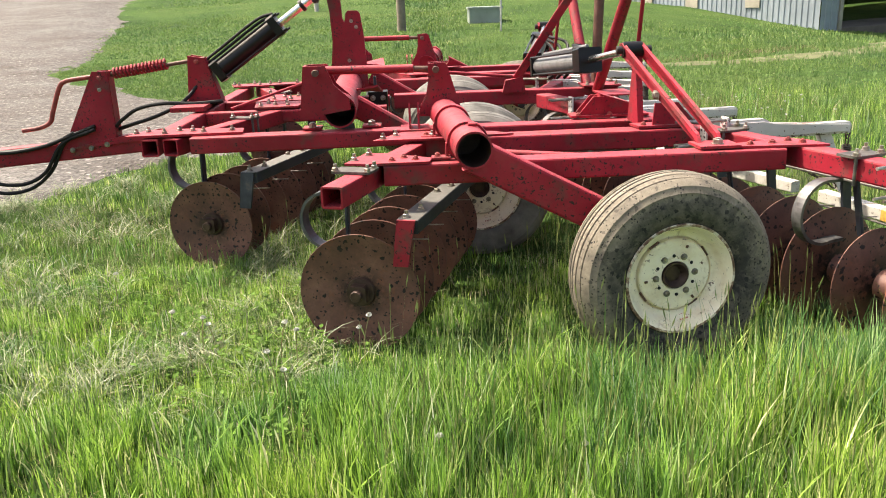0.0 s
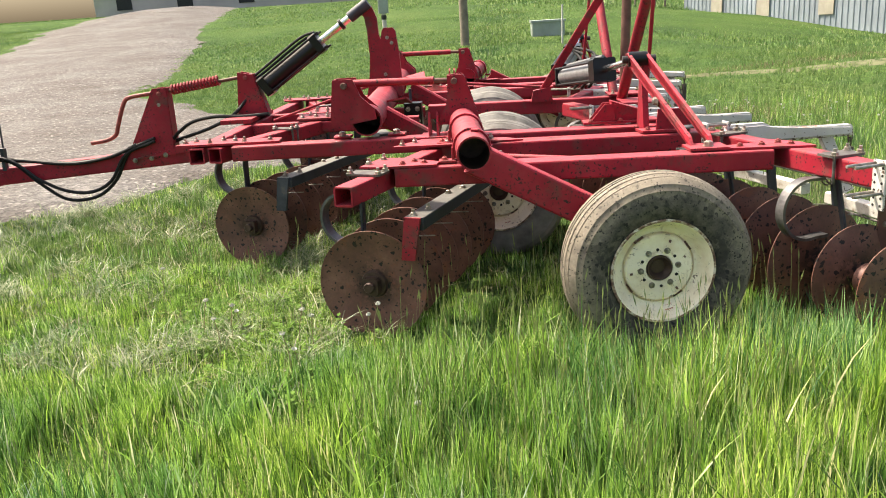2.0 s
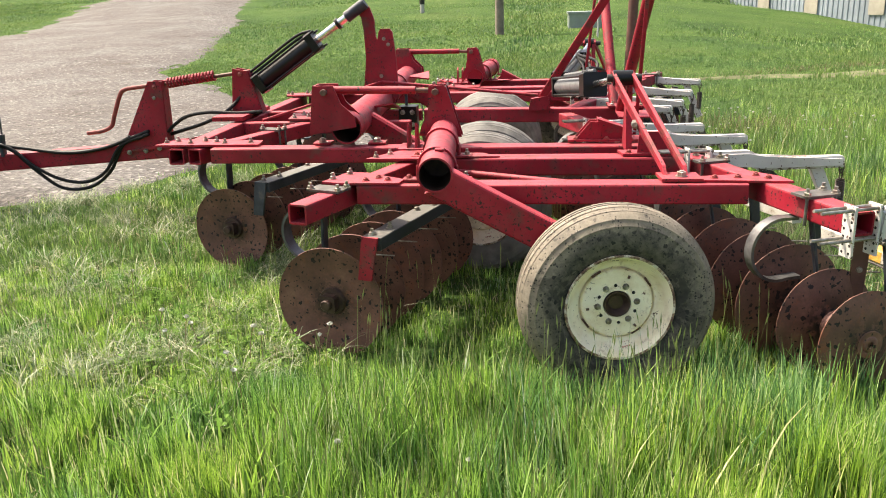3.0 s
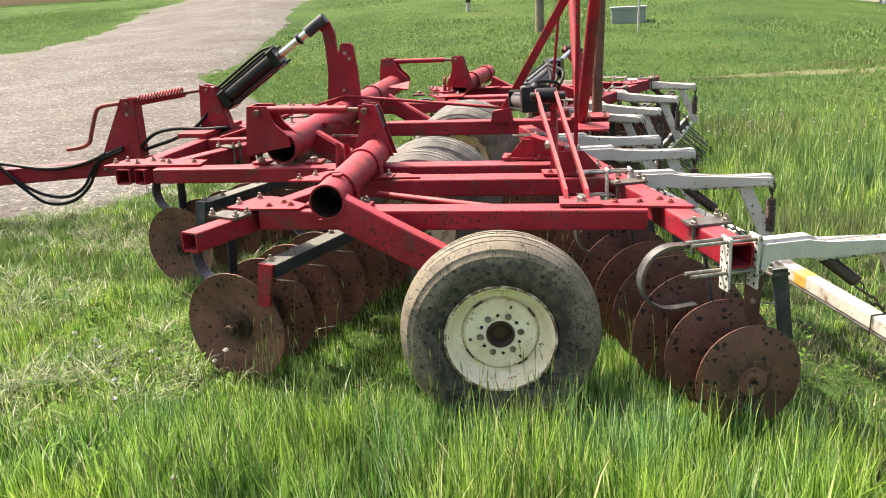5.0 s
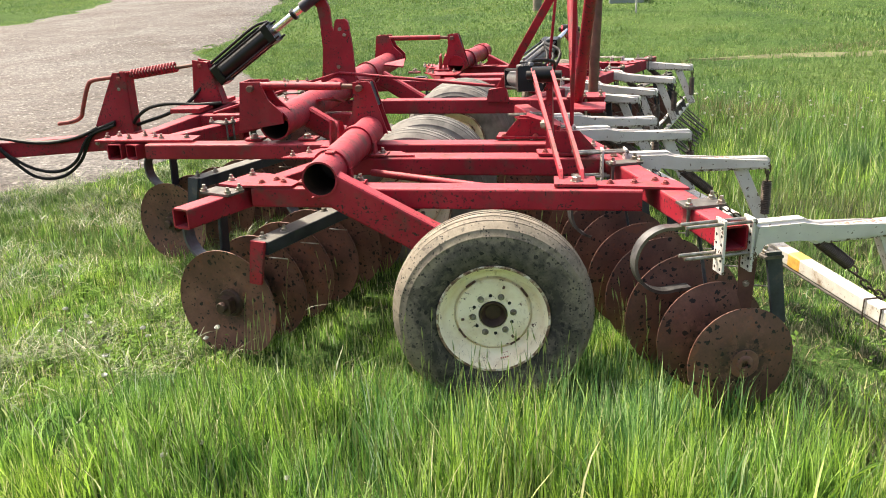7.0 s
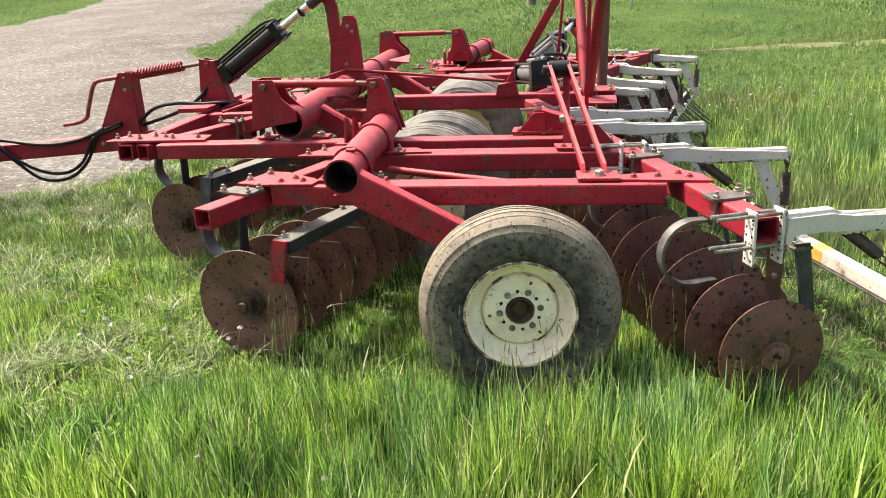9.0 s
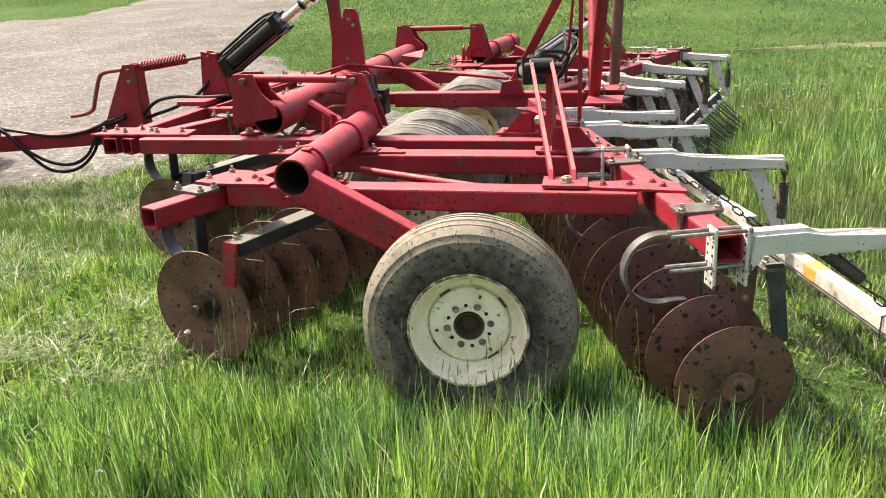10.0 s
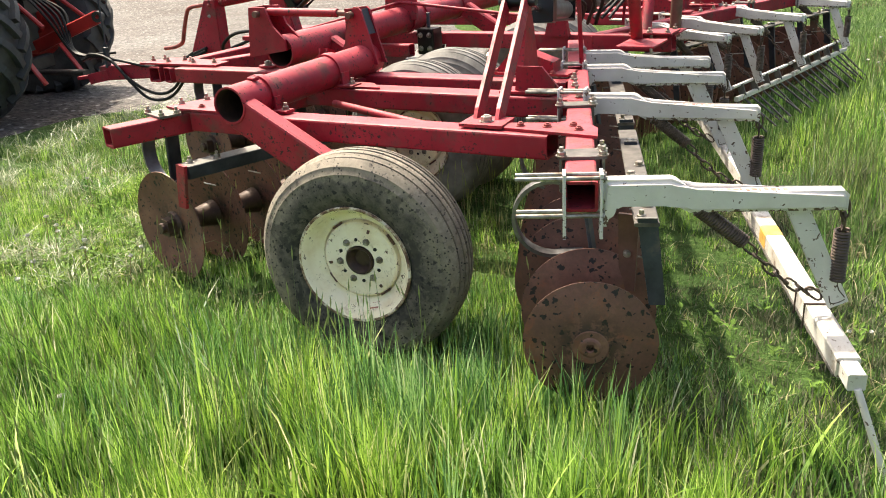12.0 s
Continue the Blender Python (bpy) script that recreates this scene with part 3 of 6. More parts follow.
def build_pole(x, y, h, r, label):
    t = thing("utility_pole", label, "pole")
    z = rough_land(x, y)
    bm = bm_new()
    lathe(bm, [(0, 0), (r, 0), (r * 0.98, 0.5), (r * 0.8, h), (0, h)], (x, y, z - 0.2), (0, 0, 1), 16)
    part("shaft", bm, WOODPOLE, t, smooth=True)


build_pole(-1.5, 21.4, 8.0, 0.13, "weathered grey wooden utility pole on the meadow")


def build_cabinet(x, y, w, h, dpt, label, lid=True):
    t = thing("utility_box", label, "utility box")
    z = rough_land(x, y)
    bm = bm_new()
    bar(bm, V(x, y, z - 0.1), V(x, y, z + h), w, dpt, 0.03, V(0, 1, 0))
    part("body", bm, BOXGREY, t)
    bm = bm_new()
    bar(bm, V(x, y, z + h), V(x, y, z + h + 0.06), w + 0.06, dpt + 0.06, 0.02, V(0, 1, 0))
    part("lid", bm, BOXGREY, t)


build_cabinet(1.02, 22.9, 1.0, 0.40, 0.9, "pale green-grey ground utility box")
build_cabinet(5.9, 50.0, 1.3, 0.35, 0.9, "low white tank among the weeds")


def build_pedestal(x, y):
    """A meter box on a short post with a dark sleeve."""
    t = thing("meter_pedestal", "grey metal meter box on a short pale post", "meter box")
    z = rough_land(x, y)
    bm = bm_new()
    lathe(bm, [(0, 0), (0.085, 0), (0.085, 0.66), (0, 0.66)], (x, y, z - 0.1), (0, 0, 1), 16)
    part("post", bm, PALE, t, smooth=True)
    bm = bm_new()
    lathe(bm, [(0.088, 0.42), (0.105, 0.43), (0.105, 0.58), (0.088, 0.59)], (x, y, z - 0.1), (0, 0, 1), 16, closed=True)
    part("sleeve", bm, DARKMETAL, t, smooth=True)
    bm = bm_new()
    bar(bm, V(x, y, z + 0.55), V(x, y, z + 1.45), 0.38, 0.24, 0.02, V(0, 1, 0))
    box = part("box", bm, BOXGREY, t)
    bm = bm_new()
    bar(bm, V(x, y - 0.125, z + 0.62), V(x, y - 0.125, z + 1.38), 0.32, 0.012, 0.004, V(0, 1, 0))
    part("door", bm, BOXGREY, box)


build_pedestal(-4.9, 29.7)
stake = thing("marker_stake", "thin white plastic marker stake in the grass", "marker")
bm = bm_new()
rod(bm, V(1.2, 19.5, 0.2), V(1.22, 19.5, 1.42), 0.025, 8)
part("stake", bm, WHITE_DULL, stake)


# dirt track through the meadow on the way to the barn
def build_track():
    bm = bm_new()
    line = spline([V(1.8, 11.1, 0), V(3.4, 11.5, 0), V(5.2, 11.9, 0), V(7.0, 12.7, 0), V(9.2, 14.6, 0), V(12.6, 19.5, 0), V(16.5, 25.5, 0), V(20, 31.0, 0)], 10)
    rows = []
    for i, p in enumerate(line):
        d = line[min(i + 1, len(line) - 1)] - line[max(i - 1, 0)]
        s = V(-d.y, d.x, 0).normalized()
        half = 0.06 + 1.25 * i / len(line) + 0.12 * noise.noise(p * 1.7)
        row = []
        for k in (-1, -0.5, 0, 0.5, 1):
            q = p + s * half * k
            row.append(bm.verts.new((q.x, q.y, rough_land(q.x, q.y) + (0.03 if abs(k) < 1 else -0.03))))
        rows.append(row)
    for a, b in zip(rows, rows[1:]):
        for k in range(4):
            bm.faces.new((a[k], a[k + 1], b[k + 1], b[k]))
    tagged(part("dirt_track", bm, TRACK, smooth=True), "bare dirt track leading to the shed", "path", kind="structure")


build_track()


def build_house():
    h = thing("house", "low farmhouse with grey roof far beyond the lane", "house")
    x, y = -24.0, 82.0
    z = rough_land(x, y) - 0.6
    bm = bm_new()
    bar(bm, V(x - 15, y, z + 1.6), V(x + 15, y, z + 1.6), 9, 3.4, 0.02)
    part("wall", bm, PALE, h)
    bm = bm_new()
    prism(bm, [V(x, y - 5.2, z + 3.2), V(x, y + 5.2, z + 3.2), V(x, y, z + 5.6)], (33.5, 0, 0))
    part("roof", bm, ROOF, h)
    for i in range(5):
        bm = bm_new()
        bar(bm, V(x - 12 + 6 * i, y - 4.55, z + 1.0), V(x - 12 + 6 * i, y - 4.55, z + 2.5), 1.5, 0.1, 0.02, V(0, 1, 0))
        part("window", bm, GLASSY, h)


build_house()


def build_tree(x, y, h, seed, label):
    """Trunk, limbs and a crown of many leaf cards in clumps."""
    r = random.Random(seed)
    t = thing("shrub", label, "shrub", "shrubs beyond the yard")
    z = rough_land(x, y) - 0.1
    bm = bm_new()
    lathe(bm, [(0, 0), (h * 0.035, 0), (h * 0.025, h * 0.3), (h * 0.012, h * 0.7), (0, h * 0.8)], (x, y, z), (0, 0, 1), 8)
    tips = []
    for i in range(14):
        a, k = 2.4 * i, 0.25 + 0.5 * r.random()
        b = V(x, y, z + h * k)
        e = b + V(math.cos(a), math.sin(a), 0.7 + r.random()) * h * (0.18 + 0.14 * r.random())
        rod(bm, b, e, h * 0.008, 5)
        tips.append(e)
    part("trunk", bm, WOODPOLE, t)
    verts, faces = [], []
    for e in tips + [V(x, y, z + h * 0.85)]:
        for c in range(4):
            cc = e + V(r.gauss(0, 1), r.gauss(0, 1), r.gauss(0, 0.8)) * h * 0.06
            for j in range(40):
                p = cc + V(r.gauss(0, 1), r.gauss(0, 1), r.gauss(0, 1)) * h * 0.035
                d = V(r.gauss(0, 1), r.gauss(0, 1), r.gauss(0, 1)).normalized() * h * 0.014
                s = d.cross(V(r.random(), r.random(), 1)).normalized() * h * 0.010
                i = len(verts)
                verts += [p - d, p + s, p + d, p - s]
                faces.append((i, i + 1, i + 2, i + 3))
    me = bpy.data.meshes.new("crown")
    me.from_pydata(verts, [], faces)
    me.materials.append(LEAF)
    part("crown", me, None, t)


for i, (x, y, h) in enumerate(((-12.4, 59, 1.6), (-9.0, 58, 1.9), (-5.6, 60, 1.4), (-1.5, 61, 2.2), (2.2, 58, 1.5), (5.0, 60, 1.8), (7.3, 39.0, 1.5), (6.5, 40.0, 1.7), (7.9, 39.6, 1.9))):
    build_tree(x, y, h, i, "small leafy shrub at the edge of the yard")

# ---- disc harrow ----
YC = 2.33          # the machine's middle line
TOP = 0.757        # top of the frame
TB = 0.092         # tube size
ZT = TOP - TB / 2
harrow = thing("disc_harrow", "red tandem disc harrow with rusty blades lowered into long grass", "farm implement")
NEAR = lambda *p: V(*p)
FAR = lambda *p: V(p[0], 2 * YC - p[1], p[2])
SIDES = ((NEAR, 1), (FAR, -1))
FAR_SHAFT = lambda *p: V(p[0] - 0.06, 5.2 - p[1], p[2])


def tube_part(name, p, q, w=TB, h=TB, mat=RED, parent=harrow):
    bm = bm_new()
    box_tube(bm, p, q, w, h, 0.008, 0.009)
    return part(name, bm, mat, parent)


def bar_part(name, p, q, w, h, mat=RED, parent=harrow, bev=0.004, up=Z, label=""):
    bm = bm_new()
    bar(bm, p, q, w, h, bev, up)
    return part(name, bm, mat, parent, label)


def plate_part(name, pts, thick, mat=RED, parent=harrow, label=""):
    bm = bm_new()
    prism(bm, pts, thick)
    return part(name, bm, mat, parent, label)


def rod_part(name, p, q, r, mat=RED, parent=harrow, seg=16, label=""):
    bm = bm_new()
    rod(bm, p, q, r, seg, 0.002)
    return part(name, bm, mat, parent, label, True)


def bolt_mesh(r, stud):
    bm = bm_new()
    hex_bolt(bm, (0, 0, 0), Z, r, r * 0.95, stud)
    return finish("bolt", bm, GALV)


BOLTS = {k: bolt_mesh(*k) for k in ((0.014, 0.016), (0.014, 0.0), (0.021, 0.006), (0.010, 0.008))}
RED_BOLT = finish("bolt", (lambda b: (hex_bolt(b, (0, 0, 0), Z, 0.013, 0.010, 0.006), b)[1])(bm_new()), RED_WORN)


def bolt(p, axis=Z, kind=(0.014, 0.016), parent=harrow, mesh=None):
    ob = part("bolt", mesh or BOLTS[kind], None, parent)
    ob.matrix_basis = Matrix.Translation(p) @ Vector(axis).to_track_quat("Z", "Y").to_matrix().to_4x4()
    return ob


def flat(m, pts, z):
    return [m(x, y, z) for x, y in pts]


def clamp_plate(m, c, along, w, l, nuts=((-1, -1), (1, -1), (-1, 1)), legs=True):
    """A grey clamp plate on a tube, with nuts and the legs of its U-bolts down beside the tube."""
    a = Vector((*along, 0)).normalized()
    s = Vector((-a.y, a.x, 0))
    c = V(*c)
    f = lambda u, v, z=0: m(*(c + a * u + s * v + V(0, 0, z)))
    plate_part("clamp_plate", [f(-l / 2, -w / 2), f(l / 2, -w / 2), f(l / 2, w / 2), f(-l / 2, w / 2)], (0, 0, 0.010), PLATE)
    for u, v in nuts:
        bolt(f(u * l * 0.36, v * w * 0.42, 0.005))
        if legs:
            rod_part("u_bolt_leg", f(u * l * 0.36, v * w * 0.42, 0), f(u * l * 0.36, v * w * 0.42, -0.115), 0.007, STEEL, seg=8)


# frame of each wing, the front and the rear tubes, and the main rails
for m, k in SIDES:
    tube_part("side_rail", m(-1.135, 0.033, ZT), m(0.57, 0.033, ZT), 0.118, 0.090)
    tube_part("inner_rail", m(-1.02, 0.65, ZT), m(0.44, 0.65, ZT), 0.136, 0.090)
    tube_part("front_tube", m(-1.325, -0.33, ZT - 0.012), m(-0.86, 0.98, ZT - 0.012), TB, TB * 0.96)
    tube_part("rear_tube", m(0.867, -0.50, ZT), m(0.23, 1.25, ZT), 0.098, TB)
    tube_part("main_rail", m(-2.2, 0.998, ZT), m(0.28, 0.998, ZT), 0.124, 0.086)
    tube_part("gang_tube", m(-2.32, 0.985, ZT - 0.01), m(-1.86, 2.2, ZT - 0.01))
    tube_part("rear_gang_tube", m(0.20, 1.33, ZT), m(-0.14, 2.24, ZT), 0.098)
    rod_part("cross_brace", m(-0.72, 0.50, TOP - 0.055), m(0.10, 0.20, TOP - 0.075), 0.018)
    # corner plates with their bolts
    plate_part("corner_plate", flat(m, [(-1.30, 0.00), (-1.225, 0.215), (-1.13, 0.20), (-0.93, 0.05), (-0.94, -0.03), (-1.20, -0.03)], TOP + 0.006), (0, 0, 0.010))
    for x, y in ((-1.262, 0.06), (-1.205, 0.165)):
        bolt(m(x, y, TOP + 0.011), kind=(0.014, 0.016))
    for x, y in ((-1.10, 0.02), (-1.0, 0.03), (-1.05, 0.075)):
        bolt(m(x, y, TOP + 0.011), kind=(0.014, 0.0), mesh=RED_BOLT)
    plate_part("corner_plate", flat(m, [(-1.21, 0.545), (-1.07, 0.77), (-0.86, 0.77), (-0.86, 0.54)], TOP + 0.006), (0, 0, 0.010))
    for x, y in ((-1.16, 0.58), (-1.10, 0.66), (-0.92, 0.6)):
        bolt(m(x, y, TOP + 0.011))
    plate_part("corner_plate", flat(m, [(0.39, 0.01), (0.37, 0.085), (0.55, 0.13), (0.60, 0.22), (0.72, 0.09), (0.755, -0.02)], TOP + 0.006), (0, 0, 0.010))
    for x, y in ((0.44, 0.05), (0.54, 0.06)):
        bolt(m(x, y, TOP + 0.011), kind=(0.014, 0.0), mesh=RED_BOLT)
    for x, y in ((0.625, 0.10), (0.665, 0.045)):
        bolt(m(x, y, TOP + 0.011), mesh=RED_BOLT)
    clamp_plate(m, (-1.25, -0.075, TOP - 0.006), (0.34, 0.94), 0.17, 0.10, legs=False)
    clamp_plate(m, (0.775, -0.235, TOP + 0.006), (-0.36, 0.93), 0.155, 0.10)
    clamp_plate(m, (0.505, 0.46, TOP + 0.006), (-0.36, 0.93), 0.155, 0.08)
    clamp_plate(m, (-2.05, 1.66, TOP - 0.004), (0.36, 0.93), 0.16, 0.08)

# front cross tube, its end plates and bolts
tube_part("front_cross_tube", NEAR(-2.43, 0.985, ZT - 0.01), FAR(-2.43, 0.985, ZT - 0.01))
for m, k in SIDES:
    plate_part("end_plate", flat(m, [(-2.56, 1.0), (-1.93, 1.0), (-1.95, 1.14), (-2.28, 1.2), (-2.50, 1.2)], TOP + 0.006), (0, 0, 0.012))
    for x, y in ((-2.52, 1.08), (-2.47, 1.13), (-2.36, 1.05), (-2.30, 1.13), (-2.22, 1.10), (-2.15, 1.05), (-2.0, 1.07)):
        bolt(m(x, y, TOP + 0.012))
    plate_part("end_plate", flat(m, [(-2.06, 2.02), (-1.78, 2.02), (-1.74, 2.3), (-2.10, 2.3)], TOP + 0.006), (0, 0, 0.012))
    for x, y in ((-2.03, 2.08), (-1.94, 2.12), (-1.85, 2.08), (-2.0, 2.22), (-1.88, 2.24)):
        bolt(m(x, y, TOP + 0.012))
    plate_part("frame_bracket", [m(-2.50, 2.02, TOP), m(-2.50, 2.02, TOP + 0.03), m(-2.50, 2.42, TOP + 0.03), m(-2.50, 2.42, TOP)], (0.22, 0, 0))
    tube_part("centre_rail", m(-2.38, 2.05, ZT - 0.005), m(-1.2, 2.05, ZT - 0.005), 0.08, 0.08)
beam = tube_part("centre_beam", V(-1.16, 2.5, ZT + 0.005), V(0.41, 2.44, ZT + 0.005), 0.10, 0.10)
plate_part("mast_plate", [V(0.16, 2.34, TOP + 0.024), V(0.42, 2.33, TOP + 0.024), V(0.42, 2.56, TOP + 0.024), V(0.16, 2.57, TOP + 0.024)], (0, 0, 0.012))
for x, y in ((0.19, 2.37), (0.28, 2.36), (0.39, 2.36), (0.39, 2.53), (0.2, 2.54)):
    bolt(V(x, y, TOP + 0.03))
rod_part("u_bolt_leg", V(0.29, 2.375, TOP - 0.10), V(0.29, 2.375, TOP + 0.04), 0.009, GALV, seg=8)

# rockshafts with collars, levers and links
for m, k in ((NEAR, 1), (FAR_SHAFT, -1)):
    shaft = bm_new()
    pipe(shaft, m(-0.76, -0.165, 0.83), m(-0.855, 1.06, 0.83), 0.077)
    shaft = part("wing_rockshaft", shaft, RED, harrow, smooth=True)
    # Added dark rusty liner, closed at its end, deepens the shade in the pipe.
    bm = bm_new()
    way = (m(-0.855, 1.06, 0.83) - m(-0.76, -0.165, 0.83)).normalized()
    lathe(bm, [(0.0685, 0.006), (0.0685, 0.30), (0, 0.30)], m(-0.76, -0.165, 0.83), way, 32)
    part("bore_liner", bm, HUB, shaft, "dark rusty liner added inside the pipe to deepen its shade", True)
    for y, wide in ((0.05, 0.035), (0.62, 0.06)):
        cx = -0.772 - 0.0775 * y
        bm = bm_new()
        lathe(bm, [(0.079, -wide / 2), (0.088, -wide / 2), (0.090, 0), (0.088, wide / 2), (0.079, wide / 2)], m(cx, y, 0.83), (0, 1, 0), 32, closed=True)
        part("collar", bm, RED, harrow, smooth=True)
        for sx in (-1, 1):
            bm = bm_new()
            bar(bm, m(cx + sx * 0.088, y, 0.83), m(cx + sx * 0.09, y, TOP + 0.008), wide, 0.012, 0.002, V(1, 0, 0))
            bar(bm, m(cx + sx * 0.075, y, TOP + 0.01), m(cx + sx * 0.155, y, TOP + 0.01), wide + 0.02, 0.014, 0.003)
            part("collar_foot", bm, RED, harrow)
            bolt(m(cx + sx * 0.13, y, TOP + 0.017), kind=(0.014, 0.016), mesh=RED_BOLT if sx < 0 else None)
    bar_part("collar_tab", m(-0.775, -0.005, 0.912), m(-0.735, -0.005, 0.912), 0.03, 0.014)
    # stop plate on the rail and the small upright bracket
    plate_part("stop_plate", flat(m, [(-0.84, 0.585), (-0.52, 0.60), (-0.62, 0.70), (-0.84, 0.71)], TOP + 0.006), (0, 0, 0.008))
    for x in (-1.03, -0.985):
        plate_part("bracket", [m(x, 0.80, TOP), m(x, 0.95, TOP), m(x, 0.90, TOP + 0.13), m(x, 0.84, TOP + 0.15)], (0.01, 0, 0))
    plate_part("bracket_base", flat(m, [(-1.08, 0.78), (-0.93, 0.78), (-0.93, 0.97), (-1.08, 0.97)], TOP + 0.012), (0, 0, 0.012))
    # lever on the wing shaft
    for y in (0.95, 1.03):
        plate_part("lever", [m(-0.985, y, 0.82), m(-0.745, y, 0.81), m(-0.76, y, 0.86), m(-0.825, y, 1.08), m(-0.84, y, 1.095), m(-0.925, y, 1.09), m(-0.925, y, 1.0), m(-0.94, y, 0.92), m(-0.97, y, 0.87)], (0, 0.012, 0))
    bar_part("lever_web", m(-0.838, 0.99, 1.085), m(-0.80, 0.99, 0.96), 0.07, 0.010, BLACK)
    # bracket at the end of the main shaft
    plate_part("shaft_bracket", [m(-1.60, 0.955, 0.83), m(-1.34, 0.955, 0.87), m(-1.345, 0.955, 0.93), m(-1.42, 0.955, 1.00), m(-1.46, 0.955, 1.10), m(-1.57, 0.955, 1.10)], (0, 0.014, 0))
    plate_part("shaft_bracket", [m(-1.60, 1.08, 0.83), m(-1.34, 1.08, 0.87), m(-1.345, 1.08, 0.93), m(-1.42, 1.08, 1.00), m(-1.46, 1.08, 1.10), m(-1.57, 1.08, 1.10)], (0, 0.014, 0))
    plate_part("shaft_bracket_top", [m(-1.57, 0.955, 1.10), m(-1.57, 1.08, 1.10), m(-1.605, 1.08, 0.83), m(-1.605, 0.955, 0.83)], (0.012, 0, 0))
    for sx in (-1.56, -1.24):
        bar_part("shaft_foot", m(sx - 0.05, 1.06, TOP + 0.008), m(sx + 0.05, 1.06, TOP + 0.008), 0.09, 0.014)
        bolt(m(sx, 1.04, TOP + 0.015), kind=(0.021, 0.006))
    rod_part("link_rod", m(-1.49, 1.02, 1.07), m(-1.0, 0.99, 1.065), 0.022)
    rod_part("link_thread", m(-1.01, 0.99, 1.065), m(-0.88, 0.99, 1.06), 0.014, BROWN)
    for p in (m(-1.51, 1.0, 1.065), m(-0.885, 0.99, 1.06)):
        rod_part("pivot_pin", p - V(0, 0.08, 0), p + V(0, 0.08, 0), 0.018, BROWN)
    plate_part("shaft_fin", [m(-1.38, 1.56, 0.90), m(-1.22, 1.50, 0.93), m(-1.20, 1.66, 0.88), m(-1.37, 1.66, 0.90)], (0, 0, 0.012))
for m, k in SIDES:
    # arm from the wing shaft to the wheel
    bm = bm_new()
    o, e, h = V(-0.755, 0, 0.80), V(0.0, 0, 0.40), 0.0725
    d = (e - o).normalized()
    u = V(-d.z, 0, d.x)
    axis_at = V(-0.766, 0, 0.83)
    near_end = []
    for i in range(7):
        f = h * (1 - i / 3)
        q = o + u * f - axis_at
        along = q.dot(d)
        near_end.append(o + u * f + d * (-along + math.sqrt(max(0, 0.0745 ** 2 - (q - d * along).length_squared))))
    prism(bm, [m(v.x, -0.115, v.z) for v in near_end + [e - u * h, e + u * h]], m(0, 0.08, 0) - m(0, 0, 0))
    bmesh.ops.bevel(bm, geom=[g for g in bm.edges if g.calc_length() > 0.4], offset=0.012, segments=2, affect="EDGES", profile=0.5)
    part("wheel_arm", bm, RED, harrow)
    bm = bm_new()
    mid = 1.39 if k > 0 else 1.49
    bar(bm, m(-1.36, mid, 0.84), m(-0.64, mid, 0.40), 0.075, 0.12, 0.012)
    part("wheel_arm", bm, RED, harrow)
    rod_part("axle_stub", m(0, 0.0, 0.365), m(0, -0.33, 0.365), 0.032, BLACK)
    rod_part("axle_stub", m(-0.64, mid + 0.23, 0.39), m(-0.64, mid - 0.23, 0.39), 0.032, BLACK)
bm = bm_new()
pipe(bm, V(-1.40, 0.965, 0.86), V(-1.545, 4.25, 0.86), 0.088)
main_shaft = part("main_rockshaft", bm, RED, harrow, smooth=True)
# Same added liner, to hold the main pipe's inside in shade.
bm = bm_new()
lathe(bm, [(0.0795, 0.006), (0.0795, 0.40), (0, 0.40)], V(-1.40, 0.965, 0.86), V(-0.145, 3.285, 0), 32)
part("bore_liner", bm, HUB, main_shaft, "dark rusty liner added inside the pipe to deepen its shade", True)
for y in (2.42, 2.62, 3.25):
    bm = bm_new()
    lathe(bm, [(0.09, -0.02), (0.10, -0.02), (0.10, 0.02), (0.09, 0.02)], V(-1.357 - 0.044 * y, y, 0.86), (0, 1, 0), 32, closed=True)
    part("collar", bm, RED, harrow, smooth=True)


